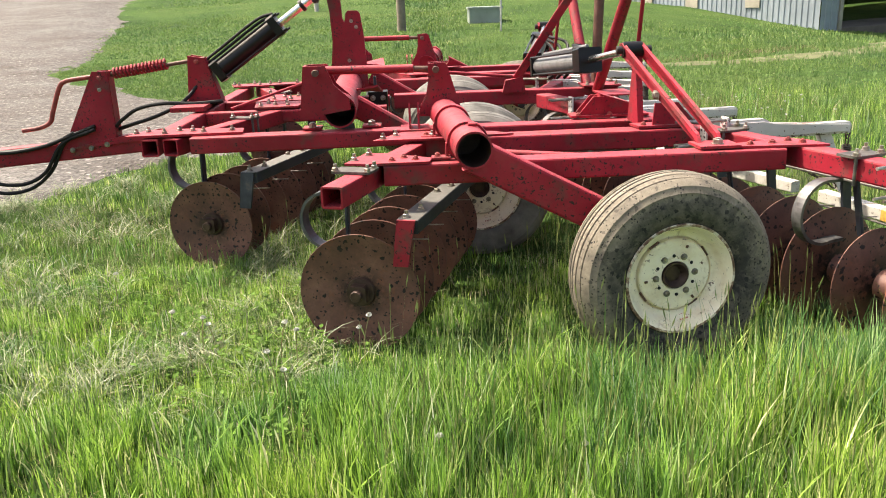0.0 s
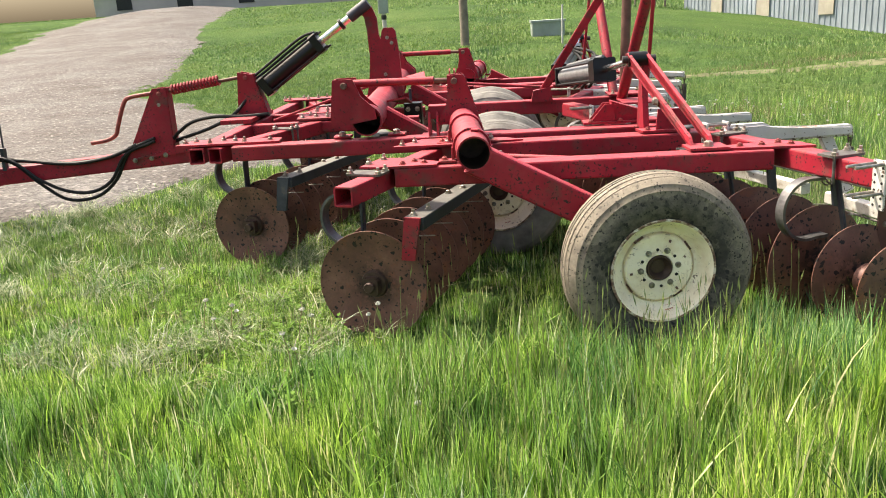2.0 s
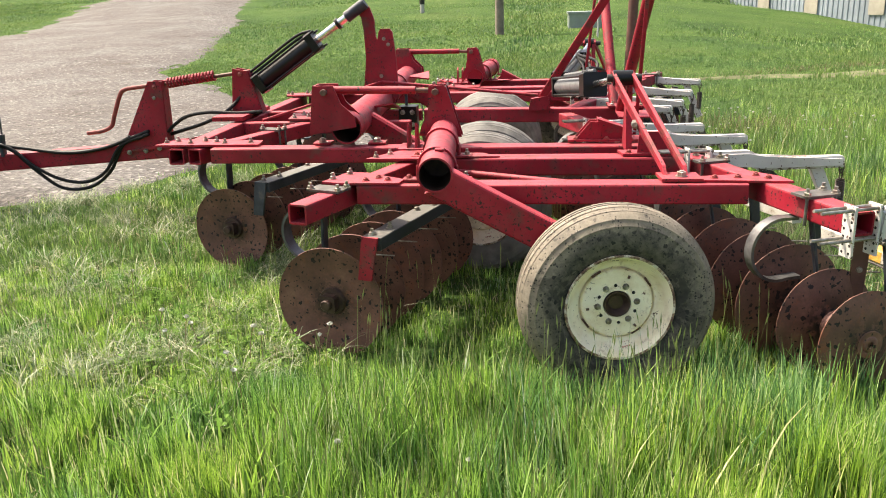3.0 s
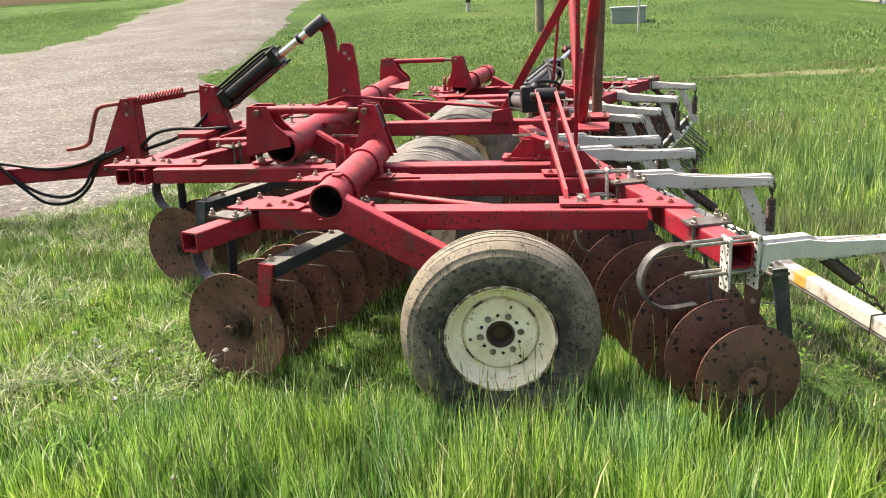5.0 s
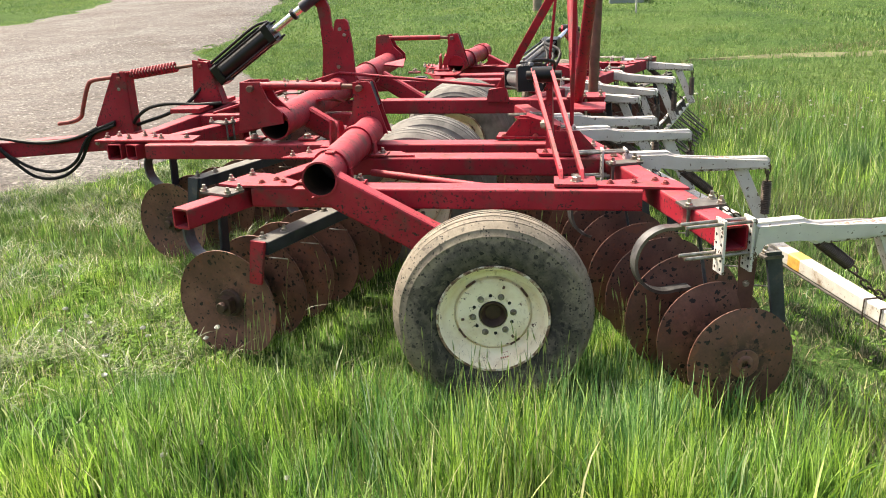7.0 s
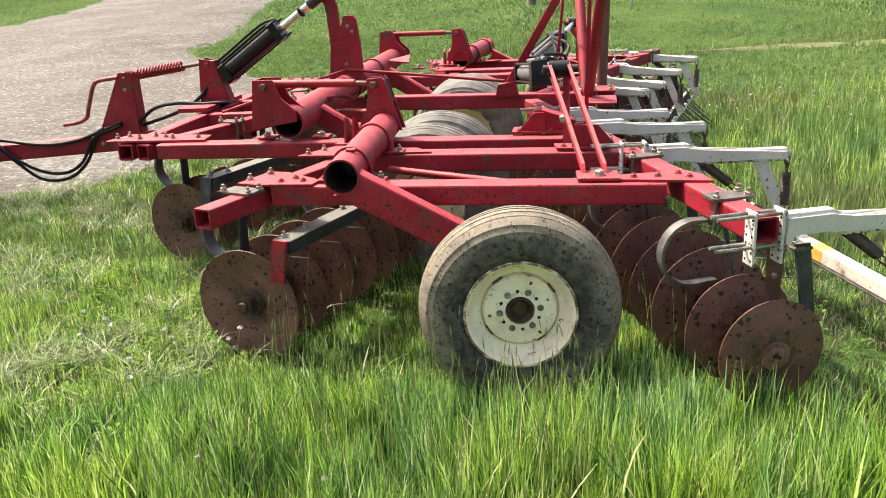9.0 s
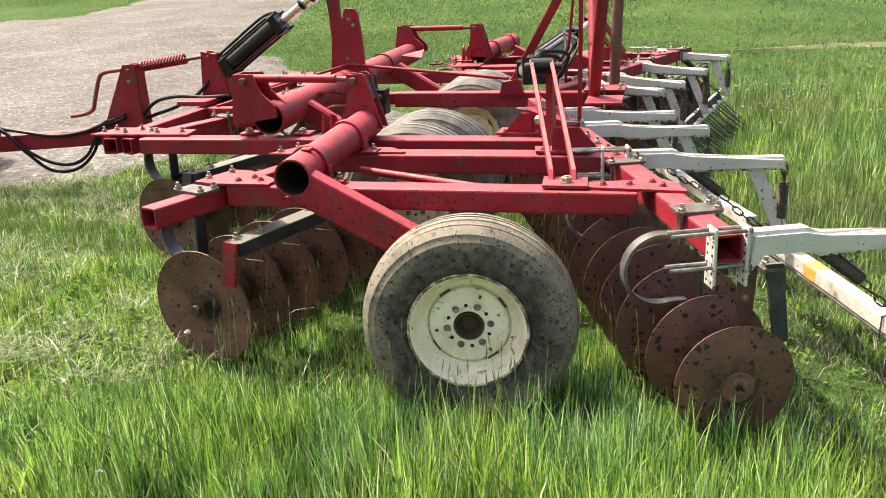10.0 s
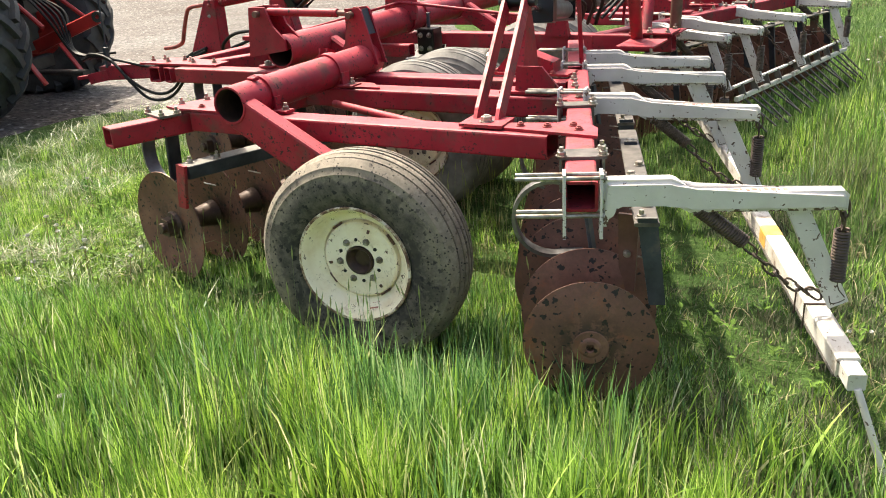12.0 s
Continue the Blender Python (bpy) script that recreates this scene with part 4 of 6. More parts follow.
def wheel_parts(p, out, label, size=1.0, rubber=TYRE, toe=0.0, cut=0.0048):
    """A ribbed tyre on a cream rim; out: the way that the bolts face along y; toe: degrees by which it is turned."""
    p = Vector(p)
    bm = bm_new()
    lathe(bm, [(0, 0.040 * out), (0.030, 0.038 * out), (0.036, 0.050 * out), (0.048, 0.066 * out), (0.053, 0.066 * out), (0.053, -0.06 * out), (0, -0.06 * out)], p, (0, 1, 0), 24)
    w = part("wheel", bm, HUB, harrow, label, True)
    bm = bm_new()
    R, b = 0.400, 0.122
    side = [(0.205, b * 0.72), (0.222, b * 0.86), (0.25, b * 0.97), (0.285, b * 1.02), (0.318, b * 1.0), (0.336, b * 0.955), (0.341, b * 0.965), (0.347, b * 0.93), (0.362, b * 0.87), (0.3665, b * 0.865), (0.371, b * 0.82), (0.380, b * 0.74)]
    prof = [(r, -h) for r, h in side]
    cuts = (-0.066, -0.033, 0.0, 0.033, 0.066)
    for c in cuts:
        r = R - 2.4 * c * c
        prof += [(r + 0.0006, c - cut - 0.0057), (r - 0.001, c - cut - 0.0014), (r - 0.012, c - cut), (r - 0.012, c + cut), (r - 0.001, c + cut + 0.0014), (r + 0.0006, c + cut + 0.0057)]
    prof += side[::-1]
    lathe(bm, prof, (0, 0, 0), (0, 1, 0), 88)
    part("tyre", bm, rubber, w, "dusty ribbed rubber tyre", True).location = p
    # Black rings painted in for the grooves' shade and mud-free rubber.
    for c in cuts:
        bm = bm_new()
        r = R - 2.4 * c * c - 0.0055
        lathe(bm, [(r - 0.008, c - cut - 0.0004), (r, c - cut - 0.0004), (r, c + cut + 0.0004), (r - 0.008, c + cut + 0.0004)], p, (0, 1, 0), 64)
        part("groove_shade_ring", bm, RUBBER, w, "black ring for the shade and bare rubber between tread ribs", True)
    bm = bm_new()
    f = out
    lathe(bm, [(0.206, -f * 0.10), (0.212, f * 0.096), (0.221, f * 0.106), (0.218, f * 0.114), (0.211, f * 0.112), (0.203, f * 0.102), (0.198, f * 0.084), (0.187, f * 0.060), (0.172, f * 0.044), (0.156, f * 0.040),
               (0.152, f * 0.026), (0.148, f * 0.026), (0.145, f * 0.050), (0.138, f * 0.056), (0.10, f * 0.058), (0.058, f * 0.060), (0.054, f * 0.054), (0.054, f * 0.0)], p, (0, 1, 0), 64)
    part("rim", bm, RIM, w, "cream painted steel rim with rust chips", True)
    bm = bm_new()
    lathe(bm, [(0.2195, f * 0.1065), (0.2225, f * 0.1100), (0.219, f * 0.1155), (0.2115, f * 0.1132)], p, (0, 1, 0), 64)
    part("rim_edge", bm, RIMRUST, w, "rusty worn edge of the rim", True)
    for row in range(2):
        for i in range(4):
            a = -1.42 + 0.048 * i + 0.03 * row
            r = 0.188 - 0.011 * row
            bm = bm_new()
            q = p + V(r * math.cos(a), f * (0.066 - 0.020 * row), r * math.sin(a))
            t = V(-math.sin(a), 0, math.cos(a))
            bar(bm, q - t * 0.0028, q + t * 0.0028, 0.006, 0.004, 0.0005, V(0, 1, 0))
            part("stamped_mark", bm, LETTER, w)
    for i in range(6):
        a = 2 * math.pi * (i + 0.1) / 6
        bolt(p + V(0.080 * math.cos(a), f * 0.059, 0.080 * math.sin(a)), V(0, f, 0), (0.010, 0.008), w)
        # Dark disc on the rim paints the shade of a hole between bolts.
        bm = bm_new()
        a += math.pi / 6
        lathe(bm, [(0, f * 0.0585), (0.007, f * 0.0585), (0.007, f * 0.0605), (0, f * 0.0605)], p + V(0.080 * math.cos(a), 0, 0.080 * math.sin(a)), (0, 1, 0), 10)
        part("bolt_hole_disc", bm, DARK, w)
    for i in range(4):
        a = 2 * math.pi * i / 4 + 0.6
        bm = bm_new()
        q = p + V(0.150 * math.cos(a), f * 0.044, 0.150 * math.sin(a))
        t = V(-math.sin(a), 0, math.cos(a))
        bar(bm, q - t * 0.022, q + t * 0.022, 0.008, 0.010, 0.002, V(0, 1, 0))
        part("rim_slot", bm, BROWN, w)
    for i in range(3):
        a = 2 * math.pi * i / 3 + 1.2
        bm = bm_new()
        bar(bm, p + V(0.115 * math.cos(a), f * 0.060, 0.115 * math.sin(a)), p + V(0.127 * math.cos(a), f * 0.060, 0.127 * math.sin(a)), 0.009, 0.006, 0.001, V(0, 1, 0))
        part("rim_lug", bm, BROWN, w)
    w.matrix_basis = Matrix.Translation(p) @ Matrix.Rotation(radians(toe), 4, "Z") @ Matrix.Scale(size, 4) @ Matrix.Translation(-p)
    return w


wheel_parts((-0.012, -0.358, 0.353), -1, "cream wheel of the wing in front of its red arm", toe=8.0)
for x, y in ((-0.66, 1.185), (-0.66, 1.60), (-0.71, 2.96), (-0.72, 3.38)):
    wheel_parts((x, y, 0.378), -1, "cream wheel under the main frame", 1.05, MAIN_TYRE, cut=0.0072)
wheel_parts(FAR(0, -0.30, 0.365), -1, "cream wheel of the far wing")


# disc gangs
def blade_mesh(R):
    bm = bm_new()
    prof = [(0, 0.0), (0.045, 0.0), (0.05, 0.002)] + [(0.05 + (R - 0.05) * i / 6, 0.11 * R * (i / 6) ** 1.8 + 0.002) for i in range(1, 7)]
    prof = prof + [(r - 0.001, h + 0.005) for r, h in prof[::-1]]
    lathe(bm, prof, (0, 0, 0), (0, 0, 1), 44)
    return finish("disc_blade", bm, BLADE, True)


BLADES = {r: blade_mesh(r) for r in (0.205, 0.22, 0.255, 0.25, 0.262)}


def gang(start, way, n, gap, face, nut=True, small=False, size=0.255):
    """n blades on one shaft; face 1: the hollow side looks back towards start, -1: the bulging side."""
    d = Vector(way).normalized()
    lean = radians(4) * math.copysign(1, d.y) if face > 0 else 0.0
    bm = bm_new()
    for i in range(n - 1):
        a = Vector(start) + d * (gap * i + 0.02)
        lathe(bm, [(0.03, 0), (0.066, 0.01), (0.062, 0.035), (0.048, gap / 2 - 0.02), (0.060, gap - 0.075), (0.066, gap - 0.05), (0.03, gap - 0.04)], a, d, 16)
    rod(bm, Vector(start) - d * (0.045 if nut else 0.0), Vector(start) + d * gap * n, 0.017, 8)
    # Front spools darker: grease and shade both put into their colour.
    shaft = part("gang_shaft", bm, HUB if nut else RUST, harrow, "rusty gang of round disc blades on one shaft", True)
    for i in range(n):
        ob = part("disc_blade", BLADES[(0.205, 0.22)[i] if small and i < 2 else size], None, shaft)
        spin = Matrix.Rotation(1.7 * i, 4, "Z")
        ob.matrix_basis = Matrix.Translation(Vector(start) + d * gap * i) @ Matrix.Rotation(lean, 4, "Z") @ (d * -face).to_track_quat("Z", "Y").to_matrix().to_4x4() @ spin
    bm = bm_new()
    if nut:
        p = Vector(start) - d * 0.006
        bar(bm, p, p - d * 0.055, 0.078, 0.078, 0.010)
        rod(bm, p - d * 0.05, p - d * 0.075, 0.026, 10, 0.004)
        lathe(bm, [(0, 0), (0.068, 0), (0.062, 0.014), (0, 0.016)], p, -d, 18)
    else:
        lathe(bm, [(0.02, 0), (0.056, 0), (0.053, 0.0015), (0.034, 0.002), (0.030, 0.005), (0.024, 0.007), (0.014, 0.007), (0.012, 0.0)], Vector(start) - d * 0.002, -d, 24)
    part("shaft_nut", bm, HUB if nut else RUST, shaft, "greasy square nut" if nut else "")


for m, k in SIDES:
    gang(m(-1.255, -0.11, 0.235), (0.27, 0.96 * k, 0), 6, 0.232, 1, size=0.262)
    gang(m(-2.18, 1.13, 0.235), (0.28, 0.96 * k, 0), 6, 0.228, 1, size=0.25)
    gang(m(0.920, -0.565, 0.260), (-0.35, 0.935 * k, 0), 6, 0.228, -1, False, True)
    gang(m(0.445, 0.745, 0.255), (-0.35, 0.935 * k, 0), 7, 0.228, -1, False)

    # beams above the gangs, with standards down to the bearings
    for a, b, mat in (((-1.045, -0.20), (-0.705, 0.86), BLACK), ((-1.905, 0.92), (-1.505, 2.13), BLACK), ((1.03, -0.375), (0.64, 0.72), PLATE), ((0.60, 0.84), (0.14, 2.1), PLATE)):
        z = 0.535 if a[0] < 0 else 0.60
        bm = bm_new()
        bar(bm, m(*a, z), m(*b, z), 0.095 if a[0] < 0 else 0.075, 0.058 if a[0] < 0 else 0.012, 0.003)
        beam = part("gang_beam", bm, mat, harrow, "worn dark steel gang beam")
        d = V(b[0] - a[0], b[1] - a[1], 0)
        n = d.length
        d.normalize()
        top = z + (0.029 if a[0] < 0 else 0.006)
        for s, off in ((0.04, 0.015), (0.16, -0.01), (0.5, 0.02), (0.62, -0.015), (0.95, 0.0)):
            if s < n:
                q = V(*a, top) + d * s + V(-d.y, d.x, 0) * off
                bolt(m(*q), kind=(0.014, 0.016) if s < 0.4 else (0.014, 0.0), parent=beam)
        # standards: the outer end one is a flat bar, the others lie between blades
        for s, w, mt in ((0.0, 0.06, RED if a[0] < 0 and a[0] > -1.5 else BLACK), (0.46, 0.05, BLACK), (0.92, 0.05, BLACK)):
            if s and a[0] < 0:
                continue
            q = V(*a, 0) + d * (s + (0.012 if s == 0 else 0))
            e = V(0.04, 0, 0) if a[0] > 0 else V(-0.03, 0, 0)
            low = 0.26 if s else (0.37 if a[0] < 0 else 0.34)
            high = z + 0.02
            if a[0] < 0 and not s:
                q, w, high = V(*a, 0) - d * 0.009, 0.078, z + 0.031
            plate_part("standard", [m(*(q - V(d.y, -d.x, 0) * w / 2 + V(0, 0, high))), m(*(q + V(d.y, -d.x, 0) * w / 2 + V(0, 0, high))), m(*(q + e + V(d.y, -d.x, 0) * w * 0.42 + V(0, 0, low))), m(*(q + e - V(d.y, -d.x, 0) * w * 0.42 + V(0, 0, low)))], m(*(d * 0.014)) - m(0, 0, 0), mt)
        if a[0] > 1.0:
            plate_part("bearing_hanger", [m(0.918, -0.295, 0.60), m(0.985, -0.295, 0.60), m(0.975, -0.295, 0.34), m(0.925, -0.295, 0.34)], (0, 0.012, 0), BROWN, label="rusty brown hanger plate")
            bolt(m(0.95, -0.304, 0.47), V(0, -1, 0), (0.010, 0.008))
        # thin scraper wires
        for s in (0.12, 0.35, 0.58, 0.81):
            q = V(*a, 0.42) + d * s
            rod_part("scraper_wire", m(*(q + V(-0.05, 0, 0.03))), m(*(q + V(0.05, -0.03, 0.035))), 0.003, GALV, beam, 6)


# C-shaped spring shanks between frame tubes and gang beams
def c_shank(top, turn, r=0.118, w=0.05, mat=STEEL):
    """A flat steel C: hangs from top, bulges forward and comes back under."""
    pts = []
    for i in range(25):
        a = radians(80 + i * 205 / 24)
        pts.append(V(r * math.cos(a), 0, r * math.sin(a)))
    pts = [V(0.07, 0, r * 0.99)] + pts + [V(r * 0.25 + 0.07, 0, -r * 0.95)]
    bm = bm_new()
    sweep(bm, pts, 0, flat=(0.013, w), up=V(0, 1, 0))
    ob = part("c_shank", bm, mat, harrow, "curved flat spring steel shank")
    ob.matrix_basis = Matrix.Translation(top) @ Matrix.Rotation(turn, 4, "Z") @ Matrix.Translation((0, 0, -r))
    return ob


for m, k in SIDES:
    for x, y, z in ((0.675, -0.20, 0.655), (0.40, 0.50, 0.655), (0.16, 1.42, 0.655), (-0.06, 2.0, 0.655)):
        c_shank(m(x - 0.015, y, z), radians(20) * k, 0.132)
        bar_part("shank_leg", m(x + 0.10, y - 0.02, z), m(x + 0.14, y - 0.03, 0.42), 0.045, 0.012, BLACK, up=V(1, 0, 0))
    for x, y, z in ((-1.375, -0.02, 0.655), (-1.14, 0.65, 0.655), (-2.32, 1.30, 0.655), (-2.06, 1.97, 0.655)):
        c_shank(m(x, y, z), radians(-18) * k, 0.122, 0.062, SHANK)
        bar_part("shank_leg", m(x + 0.075, y + 0.02, z), m(x + 0.07, y + 0.01, 0.42), 0.080, 0.014, BLACK, up=V(1, 0, 0))

    # wing lift: twin straps from the side rail to the pivot, hinge plates and cylinder
    plate_part("strap_base", flat(m, [(0.21, 0.0), (0.385, 0.0), (0.375, 0.14), (0.20, 0.14)], TOP + 0.012), (0, 0, 0.012))
    bolt(m(0.30, 0.055, TOP + 0.018), kind=(0.021, 0.006))
    for x0, x1 in ((0.235, 0.055), (0.325, 0.148)):
        plate_part("lift_strap", [m(x0, 0.085, TOP + 0.015), m(x0, 0.15, TOP + 0.015), m(x1, 0.835, 1.115), m(x1, 0.845, 1.14), m(x1, 0.825, 1.162), m(x1, 0.79, 1.165), m(x0 - 0.004, 0.115, 0.812)], (0.016, 0, 0.002))
    rod_part("pivot_pin", m(0.025, 0.80, 1.13), m(0.20, 0.80, 1.13), 0.020, DARKMETAL)
    plate_part("hinge_plate", [m(0.14, 0.72, TOP), m(0.14, 0.94, TOP), m(0.14, 0.88, 1.0), m(0.14, 0.83, 1.15), m(0.14, 0.78, 1.15), m(0.14, 0.78, 1.0)], (0.03, 0, 0))
    bolt(m(0.145, 0.45, 0.945), V(-1, 0, 0), (0.021, 0.006))
    plate_part("hinge_base", flat(m, [(0.10, 0.60), (0.34, 0.60), (0.37, 0.71), (0.08, 0.71)], TOP + 0.012), (0, 0, 0.012))
    for x, y in ((0.13, 0.63), (0.23, 0.65), (0.31, 0.66)):
        bolt(m(x, y, TOP + 0.018), mesh=RED_BOLT)
    plate_part("hinge_base", flat(m, [(-0.16, 1.02), (0.26, 1.02), (0.26, 1.16), (-0.16, 1.16)], TOP + 0.012), (0, 0, 0.012))
    for y in (1.04, 1.13):
        plate_part("gusset", [m(-0.12, y, TOP + 0.02), m(0.02, y, TOP + 0.02), m(0.02, y, TOP + 0.115), m(-0.04, y, TOP + 0.115)], (0, 0.012, 0))
    plate_part("gusset", [m(0.17, 0.62, TOP + 0.02), m(0.375, 0.62, TOP + 0.02), m(0.375, 0.62, TOP + 0.035), m(0.295, 0.62, TOP + 0.125), m(0.18, 0.62, TOP + 0.125)], (0, 0.012, 0))
    plate_part("gusset", [m(0.0, 1.09, TOP + 0.01), m(0.18, 1.09, TOP + 0.01), m(0.18, 1.09, TOP + 0.07), m(0.0, 1.09, TOP + 0.13)], (0, 0.10, 0))
    for x in (-0.12, 0.05, 0.18):
        bolt(m(x, 1.035, TOP + 0.018), mesh=RED_BOLT)
    for i, (x, y) in enumerate(((0.30, 1.0), (0.36, 0.85), (0.42, 0.70), (0.46, 0.62))):
        bolt(m(x, y, TOP + 0.004), kind=(0.014, 0.016))
    tail, head, eye = m(-0.17, 2.12, 0.95), m(-0.02, 1.42, 1.03), m(0.105, 0.80, 1.13)
    rod_part("wing_cylinder", tail, head, 0.055, GREY, label="grey hydraulic cylinder with dark head")
    bm = bm_new()
    bar(bm, head, head + (eye - head).normalized() * 0.10, 0.14, 0.14, 0.008)
    part("cylinder_head", bm, CYL, harrow)
    bm = bm_new()
    bar(bm, tail - (eye - tail).normalized() * 0.03, tail, 0.13, 0.13, 0.008)
    part("cylinder_cap", bm, CYL, harrow)
    for dx, dz in ((-0.055, 0.055), (0.055, 0.055), (-0.055, -0.055), (0.055, -0.055)):
        rod_part("tie_rod", tail + V(dx, 0, dz), head + V(dx, 0, dz), 0.008, CYL, seg=8)
    rod_part("piston_rod", head, eye, 0.020, CHROME)
    rod_part("rod_eye", eye - V(0.05, 0, 0), eye + V(0.05, 0, 0), 0.040, CYL)
    rod_part("steel_line", tail + V(0.02, 0, 0.075), head + V(0.02, 0, 0.085), 0.012, GREY, seg=8)

# mast over the rear of the frame
rod_part("mast_leg", V(0.235, 2.26, TOP), V(0.34, 1.60, 1.62), 0.036)
rod_part("mast_leg", V(0.215, 2.50, TOP), V(0.15, 3.10, 1.66), 0.036)
bar_part("mast_strap", V(-0.33, 2.43, 0.80), V(0.17, 2.05, 1.62), 0.055, 0.016, RED, up=V(0, 1, 0))
plate_part("strap_foot", [V(-0.40, 2.40, TOP), V(-0.24, 2.40, TOP), V(-0.26, 2.40, 0.86), V(-0.38, 2.40, 0.84)], (0, 0.05, 0))
rod_part("storage_post", V(0.33, 2.78, TOP - 0.05), V(0.36, 2.78, 1.7), 0.036, BROWN, label="rusty brown steel post")
bar_part("stay_rod", V(0.232, 1.30, TOP), V(0.255, 1.12, 1.6), 0.022, 0.008, RED, up=V(0, 1, 0))
bar_part("stay_rod", V(0.0, 2.75, 0.80), V(0.08, 2.70, 1.6), 0.020, 0.010, RED, up=V(0, 1, 0))
for m, k in SIDES:
    plate_part("mast_foot", [m(0.20, 2.1, TOP), m(0.42, 2.1, TOP), m(0.42, 2.1, TOP + 0.01), m(0.20, 2.1, TOP + 0.01)], (0, 0.3, 0))
rod_part("long_stay", V(-1.45, 2.36, 0.98), V(-0.33, 2.34, 0.87), 0.011)
rod_part("long_stay", V(-2.15, 1.75, 0.80), V(-1.45, 2.36, 0.98), 0.009)

# tongue, crank, level spring and hitch
bm = bm_new()
box_tube(bm, V(-4.52, YC, 0.415), V(-2.2, YC, 0.575), 0.11, 0.125)
part("tongue", bm, RED, harrow)
for k in (-1, 1):
    bar_part("hitch_jaw", V(-4.68, YC + 0.05 * k, 0.36), V(-4.42, YC + 0.05 * k, 0.41), 0.02, 0.09)
bar_part("hitch_tongue", V(-4.85, YC, 0.36), V(-4.5, YC, 0.40), 0.09, 0.03)
plate_part("tongue_web", [V(-3.45, YC - 0.065, 0.50), V(-2.25, YC - 0.065, 0.60), V(-2.25, YC - 0.065, 0.70), V(-3.05, YC - 0.065, 0.58)], (0, 0.012, 0))
for s in (-1, 1):
    plate_part("crank_tower", [V(-3.47, YC + 0.05 * s, 0.46), V(-3.075, YC + 0.05 * s, 0.47), V(-3.075, YC + 0.05 * s, 1.02), V(-3.175, YC + 0.05 * s, 1.02)], (0, 0.012, 0))
    plate_part("cylinder_tower", [V(-2.555, YC + 0.045 * s, 0.78), V(-2.33, YC + 0.045 * s, 0.78), V(-2.415, YC + 0.045 * s, 1.08), V(-2.525, YC + 0.045 * s, 1.10)], (0, 0.012, 0))
plate_part("tower_face", [V(-3.075, YC - 0.05, 0.47), V(-3.075, YC + 0.05, 0.47), V(-3.075, YC + 0.05, 1.02), V(-3.075, YC - 0.05, 1.02)], (0.012, 0, 0))
plate_part("tower_face", [V(-2.33, YC - 0.045, 0.78), V(-2.33, YC + 0.045, 0.78), V(-2.415, YC + 0.045, 1.08), V(-2.415, YC - 0.045, 1.08)], (0.012, 0, 0.003))
for x, z in ((-3.38, 0.50), (-3.25, 0.51), (-3.14, 0.53)):
    bolt(V(x, YC - 0.072, z), V(0, -1, 0), (0.014, 0.0))
bolt(V(-3.13, YC - 0.058, 0.98), V(0, -1, 0), (0.021, 0.006), mesh=RED_BOLT)
bolt(V(-3.14, YC - 0.058, 0.90), V(0, -1, 0), (0.010, 0.008))
bolt(V(-2.47, YC - 0.053, 1.06), V(0, -1, 0), (0.021, 0.006), mesh=RED_BOLT)
bm = bm_new()
sweep(bm, spline([V(-3.72, YC - 0.02, 0.64), V(-3.60, YC - 0.01, 0.655), V(-3.53, YC, 0.69), V(-3.50, YC, 0.76), V(-3.43, YC, 0.92), V(-3.38, YC, 0.96), V(-3.28, YC, 0.975), V(-3.12, YC, 0.99)], 6), 0.016, 10)
part("crank_handle", bm, RED_WORN, harrow, "bent red crank handle", True)
rod_part("spring_rod", V(-3.1, YC, 0.99), V(-2.42, YC, 1.075), 0.013, BROWN)
bm = bm_new()
n = 15
sweep(bm, [V(-3.05 + 0.37 * i / (n * 14), YC + 0.031 * math.cos(2 * math.pi * i / 14), 1.0 + 0.05 * i / (n * 14) + 0.031 * math.sin(2 * math.pi * i / 14)) for i in range(n * 14)], 0.009, 6)
part("level_spring", bm, RED, harrow, "red coil spring", True)

# main lift cylinder and lift arm
a, b, c = V(-2.345, YC, 0.98), V(-1.895, YC, 1.285), V(-1.575, YC, 1.50)
d = (b - a).normalized()
bm = bm_new()
rod(bm, a, b, 0.062, 28, 0.004)
cyl = part("lift_cylinder", bm, CYL, harrow, "glossy black hydraulic cylinder", True)
for q in (a + d * 0.02, b - d * 0.03):
    bm = bm_new()
    bar(bm, q - d * 0.028, q + d * 0.028, 0.145, 0.145, 0.012)
    part("cylinder_head", bm, CYL, cyl)
for dy, dz in ((-0.058, 0.058), (0.058, 0.058), (-0.058, -0.058), (0.058, -0.058)):
    s, u = axes(d)[1:]
    o = s * dy + u * dz
    rod_part("tie_rod", a + o, b + o + d * 0.03, 0.008, CYL, cyl, 8)
for off in (0.085, 0.11):
    u = axes(d)[2]
    bm = bm_new()
    sweep(bm, spline([a + u * off - d * 0.05, a + u * off + d * 0.1, b + u * off - d * 0.12, b + u * off * 0.7], 8), 0.010, 8)
    part("hose", bm, HOSE, cyl, smooth=True)
rod_part("piston_rod", b, c, 0.026, CHROME, cyl)
bm = bm_new()
lathe(bm, [(0.027, -0.012), (0.04, -0.012), (0.04, 0.012), (0.027, 0.012)], b + (c - b) * 0.5, d, 16, closed=True)
part("depth_stop", bm, CYL, cyl)
rod_part("rod_clevis", c - d * 0.12, c + d * 0.05, 0.040, BLACK, cyl)
